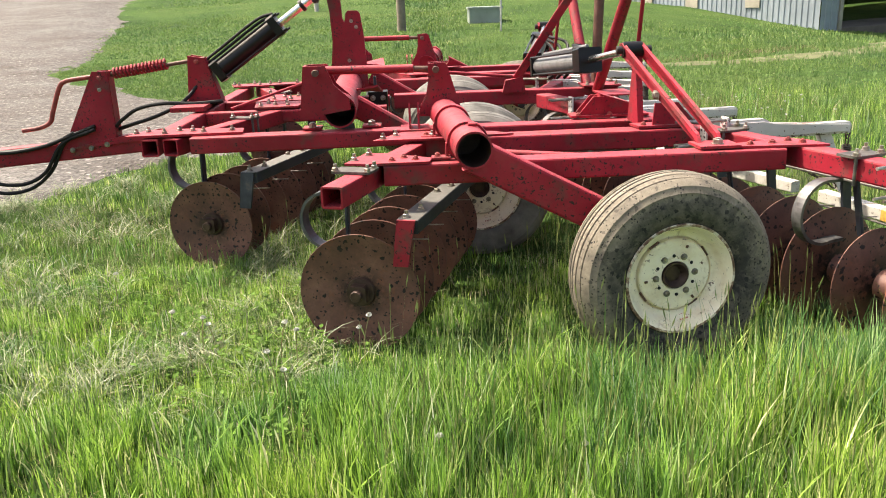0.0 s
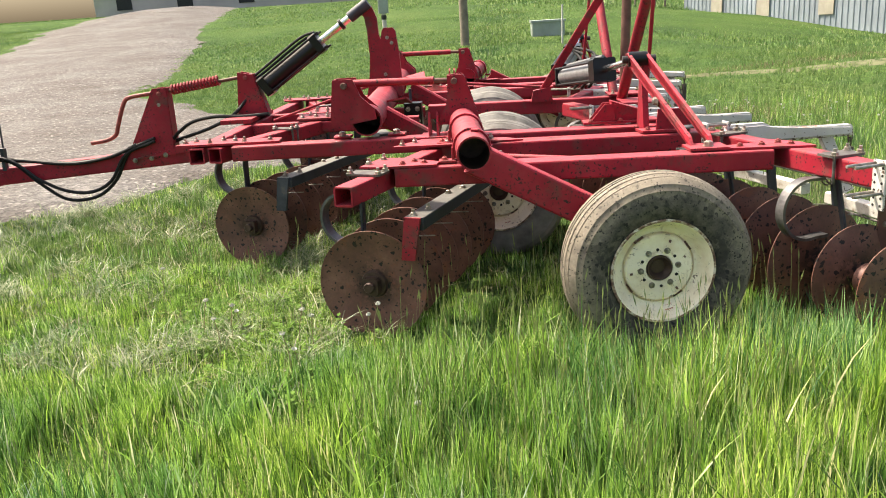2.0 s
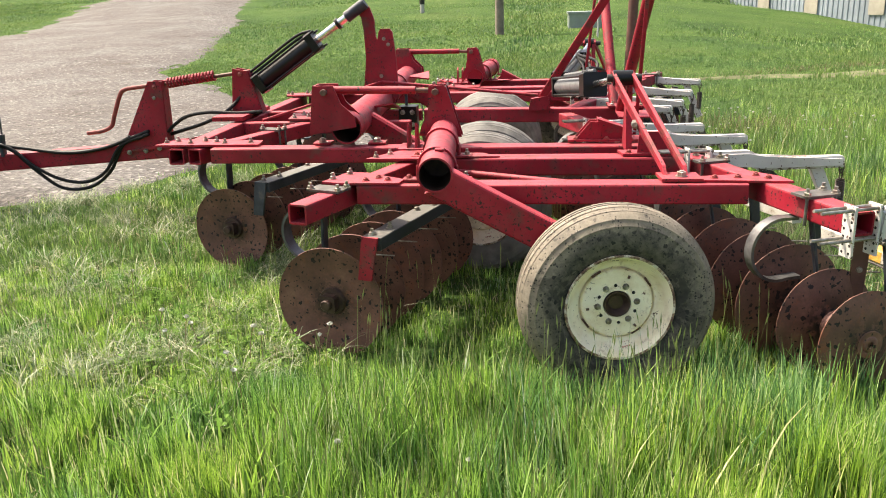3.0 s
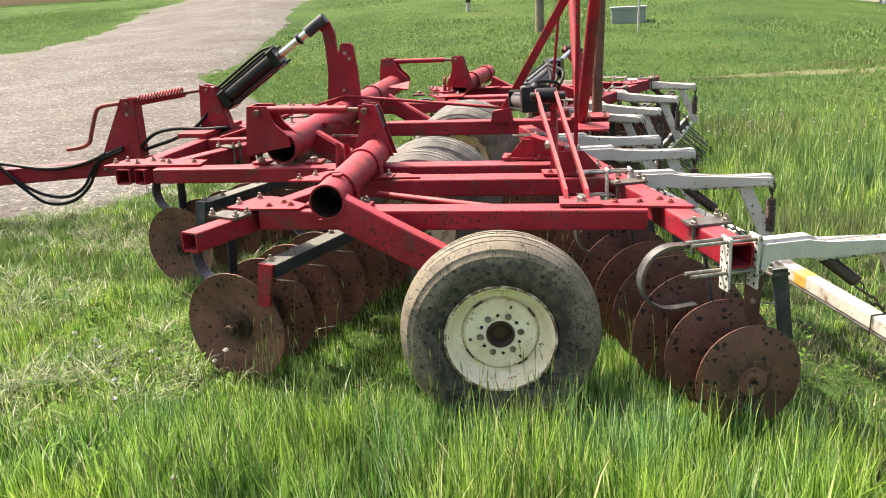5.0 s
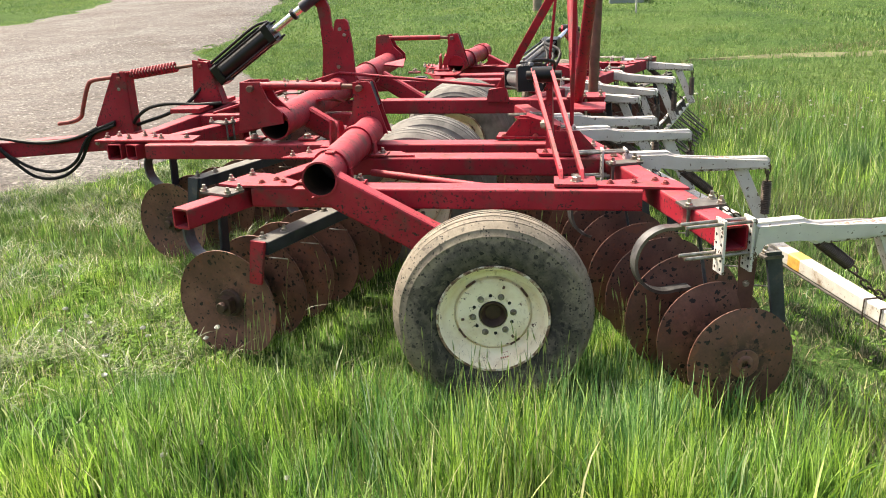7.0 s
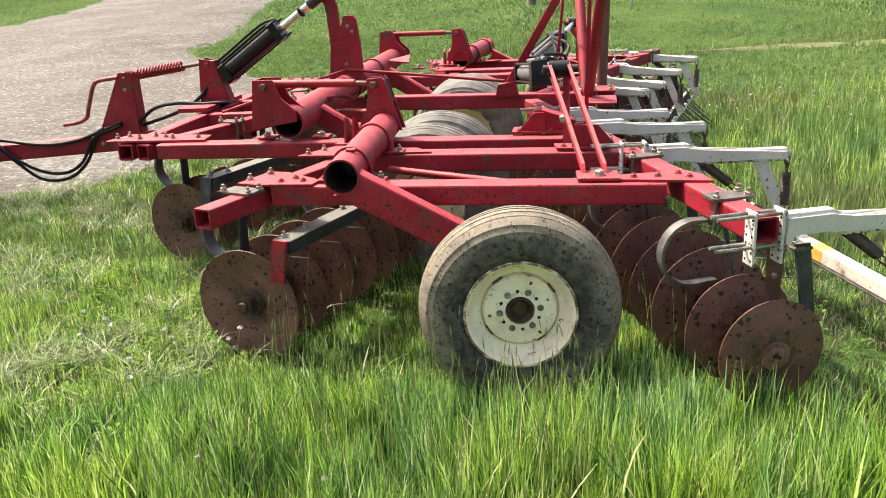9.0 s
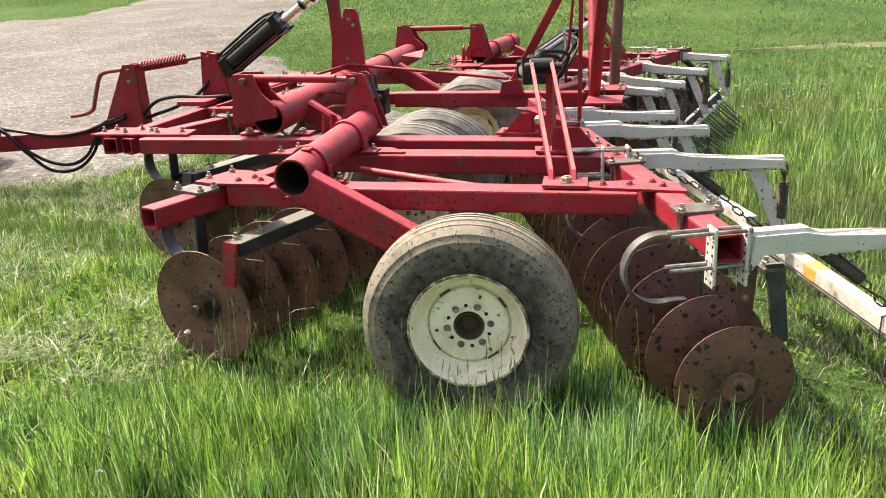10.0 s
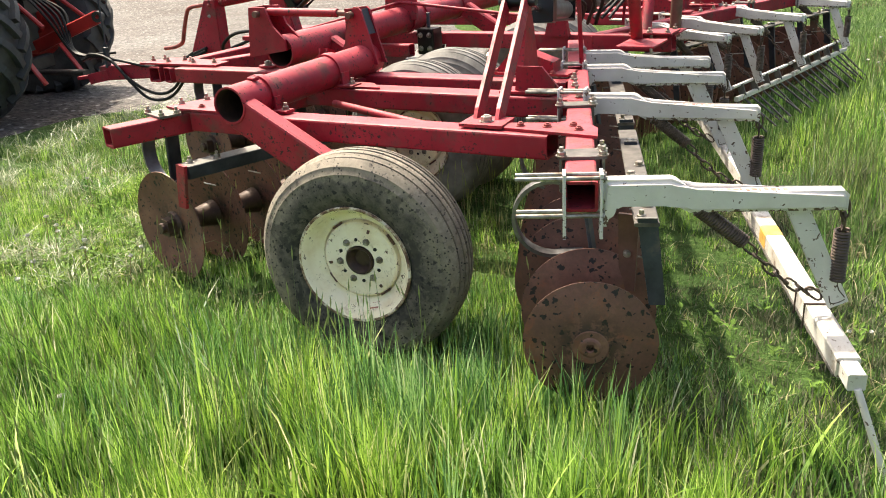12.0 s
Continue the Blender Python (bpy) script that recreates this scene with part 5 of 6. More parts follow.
plate_part("lift_arm", [V(x, 2.375, z) for x, z in ((-1.60, 0.86), (-1.33, 0.86), (-1.333, 0.974), (-1.341, 1.172), (-1.359, 1.325), (-1.375, 1.347), (-1.44, 1.348), (-1.455, 1.33), (-1.467, 1.27), (-1.48, 1.30), (-1.485, 1.42), (-1.515, 1.50),
                                                       (-1.555, 1.535), (-1.60, 1.52), (-1.605, 1.46), (-1.575, 1.43), (-1.562, 1.337), (-1.555, 1.148), (-1.575, 0.972))], (0, 0.028, 0))
for x, z in ((-1.45, 1.02), (-1.42, 1.28), (-1.39, 1.24)):
    bolt(V(x, 2.361, z), V(0, -1, 0), (0.010, 0.008))

# hydraulic valve block on the frame
bm = bm_new()
bar(bm, V(-1.27, 2.42, 0.63), V(-1.27, 2.42, 0.80), 0.13, 0.13, 0.008, V(0, 1, 0))
valve = part("valve_block", bm, CYL, harrow, "black steel plate with four bolts")
for dx in (-0.035, 0.035):
    for z in (0.67, 0.76):
        bolt(V(-1.27 + dx, 2.353, z), V(0, -1, 0), (0.014, 0.016), valve)
bar_part("valve_post", V(-1.29, 2.45, 0.55), V(-1.29, 2.45, 0.90), 0.02, 0.02, BLACK, valve)

# hoses along the tongue
HOSES = (
    [(-4.75, 2.30, 0.52), (-4.6, 2.29, 0.56), (-4.35, 2.27, 0.53), (-4.15, 2.26, 0.36), (-3.95, 2.25, 0.23), (-3.72, 2.25, 0.24), (-3.55, 2.26, 0.36), (-3.42, 2.26, 0.56), (-3.25, 2.24, 0.62)],
    [(-4.75, 2.33, 0.53), (-4.6, 2.28, 0.58), (-4.35, 2.25, 0.55), (-4.15, 2.24, 0.40), (-3.95, 2.24, 0.30), (-3.75, 2.24, 0.28), (-3.58, 2.24, 0.36), (-3.44, 2.25, 0.55), (-3.2, 2.24, 0.64)],
    [(-4.75, 2.36, 0.53), (-4.6, 2.30, 0.565), (-4.3, 2.27, 0.545), (-3.9, 2.26, 0.50), (-3.6, 2.25, 0.53), (-3.38, 2.25, 0.60), (-3.2, 2.25, 0.66)],
    [(-4.75, 2.38, 0.52), (-4.6, 2.32, 0.55), (-4.2, 2.28, 0.53), (-3.85, 2.27, 0.505), (-3.55, 2.26, 0.54), (-3.35, 2.25, 0.62)],
    [(-3.08, 2.30, 0.64), (-3.0, 2.24, 0.70), (-2.88, 2.22, 0.77), (-2.7, 2.2, 0.80), (-2.5, 2.2, 0.79), (-2.3, 2.2, 0.80)],
    [(-3.08, 2.34, 0.62), (-2.95, 2.26, 0.66), (-2.75, 2.22, 0.72), (-2.58, 2.24, 0.80), (-2.47, 2.30, 0.92), (-2.42, 2.33, 1.0)],
)
for pts in HOSES:
    bm = bm_new()
    sweep(bm, spline([V(*p) for p in pts], 6), 0.013, 8)
    part("hose", bm, HOSE, harrow, smooth=True)
rod_part("marker_rod", V(-4.42, 2.30, 0.48), V(-4.38, 2.30, 1.30), 0.007, BLACK, seg=8)
bar_part("hose_holder", V(-4.42, 2.29, 0.47), V(-4.41, 2.29, 0.64), 0.045, 0.03, BLACK)

# hoses over the wing cylinders
for m, k in SIDES:
    for j in range(3):
        bm = bm_new()
        sweep(bm, spline([m(-0.1 + 0.05 * j, 2.2, 0.86), m(0.0 + 0.05 * j, 2.0, 0.99 + 0.03 * j), m(-0.02, 1.75, 1.06 + 0.02 * j), m(-0.06 + 0.02 * j, 1.5, 1.10), m(-0.04, 1.42, 1.08)], 6), 0.011, 8)
        part("hose", bm, HOSE, harrow, smooth=True)

# ---- white spring-tine harrow behind the discs ----
drag = thing("tine_harrow", "chipped white spring-tine harrow on arms clamped behind the discs", "farm implement")


def arm_mesh():
    """Local: x back along the arm from the tube's rear face, z up."""
    bm = bm_new()
    w = 0.034
    out = [(0.0, 0.042), (0.19, 0.042), (0.205, 0.036), (0.245, 0.004), (0.262, 0.0), (0.66, 0.0), (0.672, -0.012), (0.672, -0.058), (0.245, -0.060), (0.228, -0.052), (0.195, -0.026), (0.175, -0.022), (0.05, -0.022), (0.028, -0.032), (0.016, -0.058), (0.010, -0.10), (0.0, -0.10)]
    prism(bm, [(x, 0, z) for x, z in out], (0, 2 * w, 0))
    bmesh.ops.bevel(bm, geom=[e for e in bm.edges if abs(e.verts[0].co.y - e.verts[1].co.y) < 1e-6], offset=0.013, segments=3, affect="EDGES")
    return finish("arm", bm, WHITE)


def plate_mesh():
    bm = bm_new()
    bar(bm, (0, 0, -0.135), (0, 0, 0.062), 0.066, 0.010, 0.002, V(1, 0, 0))
    return finish("clamp_plate", bm, WHITE_DULL)


def holes_mesh():
    # Dark discs laid on the plate stand for the shade in its holes.
    bm = bm_new()
    for s in (-1, 1):
        for i in range(6):
            lathe(bm, [(0, -0.0056), (0.006, -0.0056), (0.006, 0.0056), (0, 0.0056)], (0, s * 0.018, -0.118 + 0.030 * i), (1, 0, 0), 8)
    return finish("plate_hole_disc", bm, DARK)


def coil_mesh(n, length, r, wire):
    bm = bm_new()
    sweep(bm, [V(r * math.cos(2 * math.pi * i / 10), r * math.sin(2 * math.pi * i / 10), -length * i / (n * 10)) for i in range(n * 10 + 1)], wire, 5)
    return finish("spring", bm, SPRING, True)


def link_mesh():
    bm = bm_new()
    pts = [V(0.012 * math.cos(a), 0, 0.022 * math.sin(a) + (0.006 if math.sin(a) > 0 else -0.006)) for a in [2 * math.pi * i / 12 for i in range(13)]]
    sweep(bm, pts, 0.004, 5)
    return finish("chain_link", bm, SPRING, True)


def post_mesh():
    bm = bm_new()
    bar(bm, (0.53, 0, -0.03), (0.685, 0, -0.36), 0.012, 0.06, 0.002, V(1, 0, 0))
    bar(bm, (0.505, 0.02, -0.03), (0.665, 0.02, -0.36), 0.05, 0.008, 0.002, V(1, 0, 0))
    return finish("post", bm, WHITE_DULL)


ARM, PLATE_M, HOLES, COIL, COIL2, LINK, POST = arm_mesh(), plate_mesh(), holes_mesh(), coil_mesh(17, 0.155, 0.020, 0.0045), coil_mesh(20, 0.17, 0.020, 0.0045), link_mesh(), post_mesh()
STUD = finish("stud", (lambda b: (rod(b, (-0.235, 0, 0), (0.03, 0, 0), 0.007, 8), lathe(b, [(0, 0.012), (0.013, 0.012), (0.013, 0.024), (0, 0.024)], (0, 0, 0), (1, 0, 0), 6), b)[2])(bm_new()), GALV)


def harrow_arm(tip, turn_deg, z, decal=False):
    """One arm with its clamp, chains, springs and post; tip: its end on the plan; turn_deg: its turn from the way of travel; z: its height."""
    a = radians(turn_deg)
    root = V(tip[0] - 0.672 * math.cos(a), tip[1] - 0.672 * math.sin(a), z)
    arm = part("arm", ARM, None, drag, "white painted square arm with rust chips")
    arm.matrix_basis = Matrix.Translation(root) @ Matrix.Rotation(a, 4, "Z")

    def sub(name, mesh, at=(0, 0, 0), turn=None, label=""):
        ob = new(name, mesh)
        ob.parent = arm
        ob.matrix_basis = Matrix.Translation(at) @ (turn or Matrix())
        if label:
            ob["label"] = label
        return ob
    for x in (-0.113, -0.006):
        sub("clamp_plate", PLATE_M, (x, 0, 0))
        sub("plate_hole_disc", HOLES, (x, 0, 0))
    for y in (-0.021, 0.021):
        for z in (0.048, -0.066):
            sub("stud", STUD, (-0.02, y, z))
    sub("post", POST)
    sub("spring", COIL, (0.672, 0, -0.125), None, "rusty coil spring")
    sub("spring", COIL2, (0.27, 0.0, -0.055), Matrix.Rotation(radians(-52), 4, "Y"), "dark coil spring")
    for i in range(2):
        sub("chain_link", LINK, (0.672, 0, -0.062 - 0.036 * i), Matrix.Rotation(math.pi / 2 * i, 4, "Z"))
    for i in range(7):
        t = (i + 0.5) / 7
        sub("chain_link", LINK, (0.405 + 0.225 * t, 0, -0.16 - 0.17 * t - 0.03 * math.sin(math.pi * t)), Matrix.Rotation(radians(-50), 4, "Y") @ Matrix.Rotation(math.pi / 2 * (i % 2), 4, "Z"))
    bm = bm_new()
    sweep(bm, spline([V(0.672, 0, -0.28), V(0.680, 0, -0.31), V(0.70, 0, -0.34), V(0.665, 0, -0.355), V(0.655, 0, -0.33)], 5), 0.007, 6)
    o = part("hook", bm, SPRING)
    o.parent = arm
    if decal:
        bm = bm_new()
        for i in range(11):
            w = 0.006 + 0.004 * ((i * 7) % 3)
            bar(bm, V(0.33 + 0.017 * i, 0.006 * ((i % 2) - 0.5), 0.0005), V(0.33 + 0.017 * i + w, 0.006 * ((i % 2) - 0.5), 0.0005), 0.020, 0.002, 0.0005)
        o = part("lettering_bars", bm, LETTER)
        o.parent = arm
        o["label"] = "small dull red bars of worn lettering"
    return arm


TIPS = ((1.55, -0.225, 21, 0.722), (1.18, 0.665, 9, 0.748), (0.90, 1.46, 12, 0.728), (0.735, 1.915, 12, 0.726), (0.669, 2.80, -21, 0.722), (0.81, 3.147, -21, 0.722), (0.992, 3.826, -21, 0.722), (1.217, 4.722, -21, 0.722))
for i, (x, y, turn_deg, z) in enumerate(TIPS):
    harrow_arm((x, y), turn_deg, z, i in (0, 1))


def tine_bar(p, q, n, end=False, steep=0.20, thin=0.062):
    """A white square bar with round tines that slope down and back."""
    p, q = Vector(p), Vector(q)
    d = (q - p).normalized()
    bm = bm_new()
    bar(bm, p, q, thin, thin, 0.005)
    b = part("tine_bar", bm, DIRTY, drag, "worn square bar with steel tines" if n else "dirty white square bar")
    back = V(d.y, -d.x, 0) if d.y > 0 else V(-d.y, d.x, 0)
    if end:
        bm = bm_new()
        bar(bm, p - d * 0.075, p + d * 0.02, 0.048, 0.048, 0.004)
        part("bar_end", bm, DIRTY, b)
        for s in (0.31, 0.41):
            bm = bm_new()
            sweep(bm, [p + d * s + axes(d)[1] * x + axes(d)[2] * z for x, z in ((-0.036, -0.05), (-0.036, 0.034), (0.036, 0.034), (0.036, -0.05))], 0.0045, 6)
            part("u_bolt", bm, SPRING, b)
        bm = bm_new()
        bar(bm, p + d * 0.86, p + d * 0.95, 0.0645, 0.0645, 0.006)
        part("yellow_patch", bm, YELLOW, b, "worn yellow patch on the bar")
    if n:
        up = V(0, 0, 0.075) - back * 0.03
        bm = bm_new()
        bar(bm, p + up, q + up, 0.022, 0.016, 0.003)
        part("top_rail", bm, WHITE_DULL, b, "worn white upper rail")
        for i in range(n // 2):
            o = p + d * ((q - p).length * (2 * i + 1.1) / n)
            bm = bm_new()
            bar(bm, o, o + up, 0.045, 0.010, 0.002, d)
            part("tine_clamp", bm, PLATE, b)
    for i in range(n):
        o = p + d * ((q - p).length * (i + 0.1) / n)
        bm = bm_new()
        e = o + back * (steep + 0.02 * (i % 2)) + d * 0.03
        e.z = 0.10 + 0.02 * (i % 3)
        rod(bm, o - V(0, 0, 0.01), e, 0.007, 8)
        part("tine", bm, PLATE, b)
    return b


tine_bar((1.615, -0.475, 0.295), (1.14, 0.78, 0.335), 0, True)
tine_bar((1.10, 1.02, 0.33), (0.66, 2.18, 0.33), 0)
tine_bar((0.725, 2.86, 0.30), (0.935, 3.74, 0.30), 9, thin=0.030)
tine_bar((0.945, 3.80, 0.30), (1.21, 4.95, 0.31), 11, thin=0.030)
rod_part("under_rail", V(1.585, -0.46, 0.257), V(1.115, 0.775, 0.292), 0.007, PLATE, drag, 8)
rod_part("end_tine", V(1.645, -0.545, 0.275), V(1.76, -0.60, 0.0), 0.010, WHITE_DULL, drag)
# ---- tractor on the lane ----
tractor = thing("tractor", "red farm tractor with big lugged tyres hitched to the harrow", "tractor")
tractor.matrix_basis = Matrix.Translation((-6.1, 2.37, 0)) @ Matrix.Rotation(radians(25), 4, "Z")


def big_wheel(c, R, w, label):
    """Local to the tractor: x back, y across."""
    c = Vector(c)
    bm = bm_new()
    b = w / 2
    lathe(bm, [(R * 0.52, -b * 0.8), (R * 0.6, -b), (R * 0.78, -b * 1.05), (R * 0.9, -b * 0.95), (R * 0.945, -b * 0.7), (R * 0.955, 0), (R * 0.945, b * 0.7), (R * 0.9, b * 0.95), (R * 0.78, b * 1.05), (R * 0.6, b), (R * 0.52, b * 0.8)], c, (0, 1, 0), 64)
    t = part("tyre", bm, LUGTYRE, tractor, label, True)
    n = 20
    for i in range(n):
        for s in (-1, 1):
            a = 2 * math.pi * (i + (0.5 if s > 0 else 0)) / n
            pts = []
            for k in range(6):
                f = k / 5
                aa = a + 0.36 * f
                rr = R * (0.985 - 0.13 * f ** 3)
                pts.append(c + V(rr * math.cos(aa), s * b * (0.02 + 1.03 * f), rr * math.sin(aa)))
            bm = bm_new()
            sweep(bm, pts, 0, flat=(0.06, 0.07), up=(pts[2] - c).normalized())
            o = part("lug", bm, LUGTYRE)
            o.parent = t
    bm = bm_new()
    lathe(bm, [(R * 0.53, -b * 0.6), (R * 0.5, -b * 0.55), (R * 0.45, -b * 0.2), (R * 0.2, -b * 0.15), (R * 0.18, -b * 0.4), (0, -b * 0.4)], c, (0, 1, 0), 40)
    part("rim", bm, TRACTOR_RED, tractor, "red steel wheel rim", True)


big_wheel((0, -0.85, 0.78), 0.80, 0.46, "big grey-black lugged rear tyre")
big_wheel((0, 0.85, 0.78), 0.80, 0.46, "big grey-black lugged rear tyre")
big_wheel((-2.5, -0.8, 0.55), 0.56, 0.34, "lugged front tyre")
big_wheel((-2.5, 0.8, 0.55), 0.56, 0.34, "lugged front tyre")


def tbar(name, p, q, w, h, mat, label="", up=Z):
    return bar_part(name, V(*p), V(*q), w, h, mat, tractor, 0.012, up, label)


tbar("rear_housing", (-0.5, 0, 0.80), (0.34, 0, 0.80), 0.56, 0.52, DARKMETAL, "dark greasy rear axle housing")
tbar("axle", (0, -0.7, 0.80), (0, 0.7, 0.80), 0.26, 0.26, DARKMETAL)
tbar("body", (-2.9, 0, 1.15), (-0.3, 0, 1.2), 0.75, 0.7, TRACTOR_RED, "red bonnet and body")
tbar("cab", (-0.9, 0, 2.0), (0.15, 0, 2.0), 1.3, 1.2, GLASSY, "dark cab glass")
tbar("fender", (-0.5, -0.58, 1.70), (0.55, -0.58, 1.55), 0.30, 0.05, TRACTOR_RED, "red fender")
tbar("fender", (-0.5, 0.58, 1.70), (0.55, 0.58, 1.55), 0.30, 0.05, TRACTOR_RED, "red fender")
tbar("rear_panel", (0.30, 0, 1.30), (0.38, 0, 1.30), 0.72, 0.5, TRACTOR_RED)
for y in (-0.36, 0.36):
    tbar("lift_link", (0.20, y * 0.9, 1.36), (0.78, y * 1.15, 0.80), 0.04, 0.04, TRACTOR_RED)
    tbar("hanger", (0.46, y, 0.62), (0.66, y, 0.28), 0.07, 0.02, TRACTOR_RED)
tbar("drawbar", (-0.2, 0, 0.38), (1.06, -0.34, 0.37), 0.10, 0.045, DARKMETAL, "steel drawbar")
tbar("hitch_frame", (0.36, -0.34, 0.42), (0.36, 0.34, 0.42), 0.10, 0.12, DARKMETAL)
tbar("top_link_bracket", (0.34, 0, 1.0), (0.48, 0, 1.0), 0.22, 0.2, DARKMETAL)
for i in range(5):
    bm = bm_new()
    y = -0.30 + 0.09 * i
    sweep(bm, spline([V(0.38, y, 1.08), V(0.58, y - 0.02, 1.10 - 0.02 * i), V(0.80, y - 0.06, 0.88), V(0.90, -0.28 + 0.02 * i, 0.60), V(1.05, -0.33 + 0.015 * i, 0.52), V(1.25, -0.40, 0.54), V(1.42, -0.45, 0.55)], 8), 0.012, 8)
    part("hose", bm, HOSE, tractor, smooth=True)
    tbar("coupler", (0.34, y, 1.08), (0.44, y, 1.08), 0.045, 0.045, GALV)
back = tractor.matrix_basis.inverted()
for p, q in (((-5.75, 2.60, 0.58), (-4.92, 2.70, 0.85)), ((-5.55, 1.99, 0.58), (-5.12, 2.0, 0.74))):
    p, q = back @ V(*p), back @ V(*q)
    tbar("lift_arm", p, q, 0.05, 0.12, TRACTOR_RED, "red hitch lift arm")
    bm = bm_new()
    lathe(bm, [(0.02, -0.03), (0.05, -0.03), (0.05, 0.03), (0.02, 0.03)], q, (0, 1, 0), 16, closed=True)
    part("ball_end", bm, DARKMETAL, tractor)
# ---- grass ----
rng = np.random.default_rng(7)


def value_noise(x, y, size, seed):
    """Smooth random values between 0 and 1 on the plan."""
    r = np.random.default_rng(seed).random((64, 64))
    u, v = x / size, y / size
    i, j = np.floor(u).astype(int), np.floor(v).astype(int)
    fu, fv = u - i, v - j
    fu, fv = fu * fu * (3 - 2 * fu), fv * fv * (3 - 2 * fv)
    a, b = r[i % 64, j % 64], r[(i + 1) % 64, j % 64]
    c, d = r[i % 64, (j + 1) % 64], r[(i + 1) % 64, (j + 1) % 64]
    return (a * (1 - fu) + b * fu) * (1 - fv) + (c * (1 - fu) + d * fu) * fv


def lane_mask(x, y):
    """1 inside the gravel."""
    grid = lane_mask.grid
    i = np.clip(((x + 40) / 0.25).astype(int), 0, grid.shape[0] - 1)
    j = np.clip(((y + 10) / 0.25).astype(int), 0, grid.shape[1] - 1)
    return grid[i, j]


def lane_grid():
    g = np.zeros((200, 320))
    for i in range(200):
        for j in range(320):
            g[i, j] = in_lane(-40 + 0.25 * (i + 0.5), -10 + 0.25 * (j + 0.5))
    return g


lane_mask.grid = lane_grid()


def land_np(x, y):
    s, f = np.maximum(0, y - 10.0), np.maximum(0, y - 55.0)
    k = np.clip((y - 10.0) / 14.0, 0, 1)
    fall = 0.12 * np.clip(x - 4.0, 0, 14.0) * k * k * (3 - 2 * k)
    return 0.058 * s * s / (s + 6.0) - 0.058 * f * f / (f + 12.0) - fall


def blades(name, x, y, z, height, width, lean, mat, segs=3, droop=0.5):
    """One mesh of bent, tapered blades standing at x, y, z."""
    n = len(x)
    turn = rng.random(n) * 2 * np.pi
    tilt = rng.random(n) * 2 * np.pi
    sx, sy = np.cos(turn) * width / 2, np.sin(turn) * width / 2
    lx, ly = np.cos(tilt) * lean * height, np.sin(tilt) * lean * height
    per = 2 * segs + 1
    co = np.zeros((n, per, 3), np.float32)
    for k in range(segs):
        t = k / segs
        w = (1 - 0.75 * t ** 1.5)
        px, py, pz = x + lx * t * t, y + ly * t * t, z + height * (t - droop * np.minimum(lean, 1.2) * 0.55 * t ** 3) - 0.01
        co[:, 2 * k] = np.stack([px - sx * w, py - sy * w, pz], 1)
        co[:, 2 * k + 1] = np.stack([px + sx * w, py + sy * w, pz], 1)
    co[:, -1] = np.stack([x + lx, y + ly, z + height * (1 - droop * np.minimum(lean, 1.2) * 0.55)], 1)
    loops, starts, at = [], [], 0
    for k in range(segs - 1):
        loops += [2 * k, 2 * k + 1, 2 * k + 3, 2 * k + 2]
        starts.append(at)
        at += 4
    loops += [2 * segs - 2, 2 * segs - 1, 2 * segs]
    starts.append(at)
    at += 3
    loops = (np.arange(n)[:, None] * per + np.array(loops)[None]).ravel().astype(np.int32)
    starts = (np.arange(n)[:, None] * at + np.array(starts)[None]).ravel().astype(np.int32)
    me = bpy.data.meshes.new(name)
    me.vertices.add(n * per)
    me.vertices.foreach_set("co", co.ravel())
    me.loops.add(len(loops))
    me.loops.foreach_set("vertex_index", loops)
    me.polygons.add(len(starts))
    me.polygons.foreach_set("loop_start", starts)
    me.update(calc_edges=True)
    me.validate()
    me.materials.append(mat)
    return new(name, me)


def scatter(x0, x1, y0, y1, density, seed, tufts=46, share=0.8):
    """Tufted points: most stand round tuft centres. Returns x, y and the vigour of each point's tuft."""
    r = np.random.default_rng(seed)
    area = (x1 - x0) * (y1 - y0)
    n = int(area * density)
    k = int(area * tufts) + 1
    tx, ty = r.uniform(x0, x1, k), r.uniform(y0, y1, k)
    strong = 0.45 + 0.75 * r.random(k)
    size = 0.028 + 0.05 * r.random(k)
    pick = r.integers(0, k, n)
    spread = np.abs(r.normal(0, 1, n)) * size[pick] + 0.006
    ang = r.random(n) * 2 * np.pi
    own = r.random(n) < share
    x = np.where(own, tx[pick] + spread * np.cos(ang), r.uniform(x0, x1, n))
    y = np.where(own, ty[pick] + spread * np.sin(ang), r.uniform(y0, y1, n))
    return x, y, np.where(own, strong[pick], 0.35 + 0.35 * r.random(n))


def trodden(x, y):
    """1 on the trampled strip behind the rear discs."""
    across = 1 / (1 + np.exp(-(x - 1.12 + 0.33 * (y + 0.5)) / 0.10))
    return across * np.exp(-((y - 0.3) / 1.0) ** 4) * np.exp(-np.maximum(0, x - 2.0) ** 2 / 0.5)


def blue_patch(x, y):
    """1 in the rank blue-green growth round and before the wheel."""
    return np.exp(-(((x - 0.50) / 0.85) ** 2 + ((y + 0.55) / 0.62) ** 2) ** 2)


def beneath(x, y):
    """1 below the machine, where blades are thinned to make its shade darker."""
    side = lambda v, a, w: np.clip((v - a) / w, 0, 1)
    return side(x, -1.35, 0.25) * side(-x, -0.75, 0.25) * side(y, -0.05, 0.25) * side(-y, -4.6, 0.3)


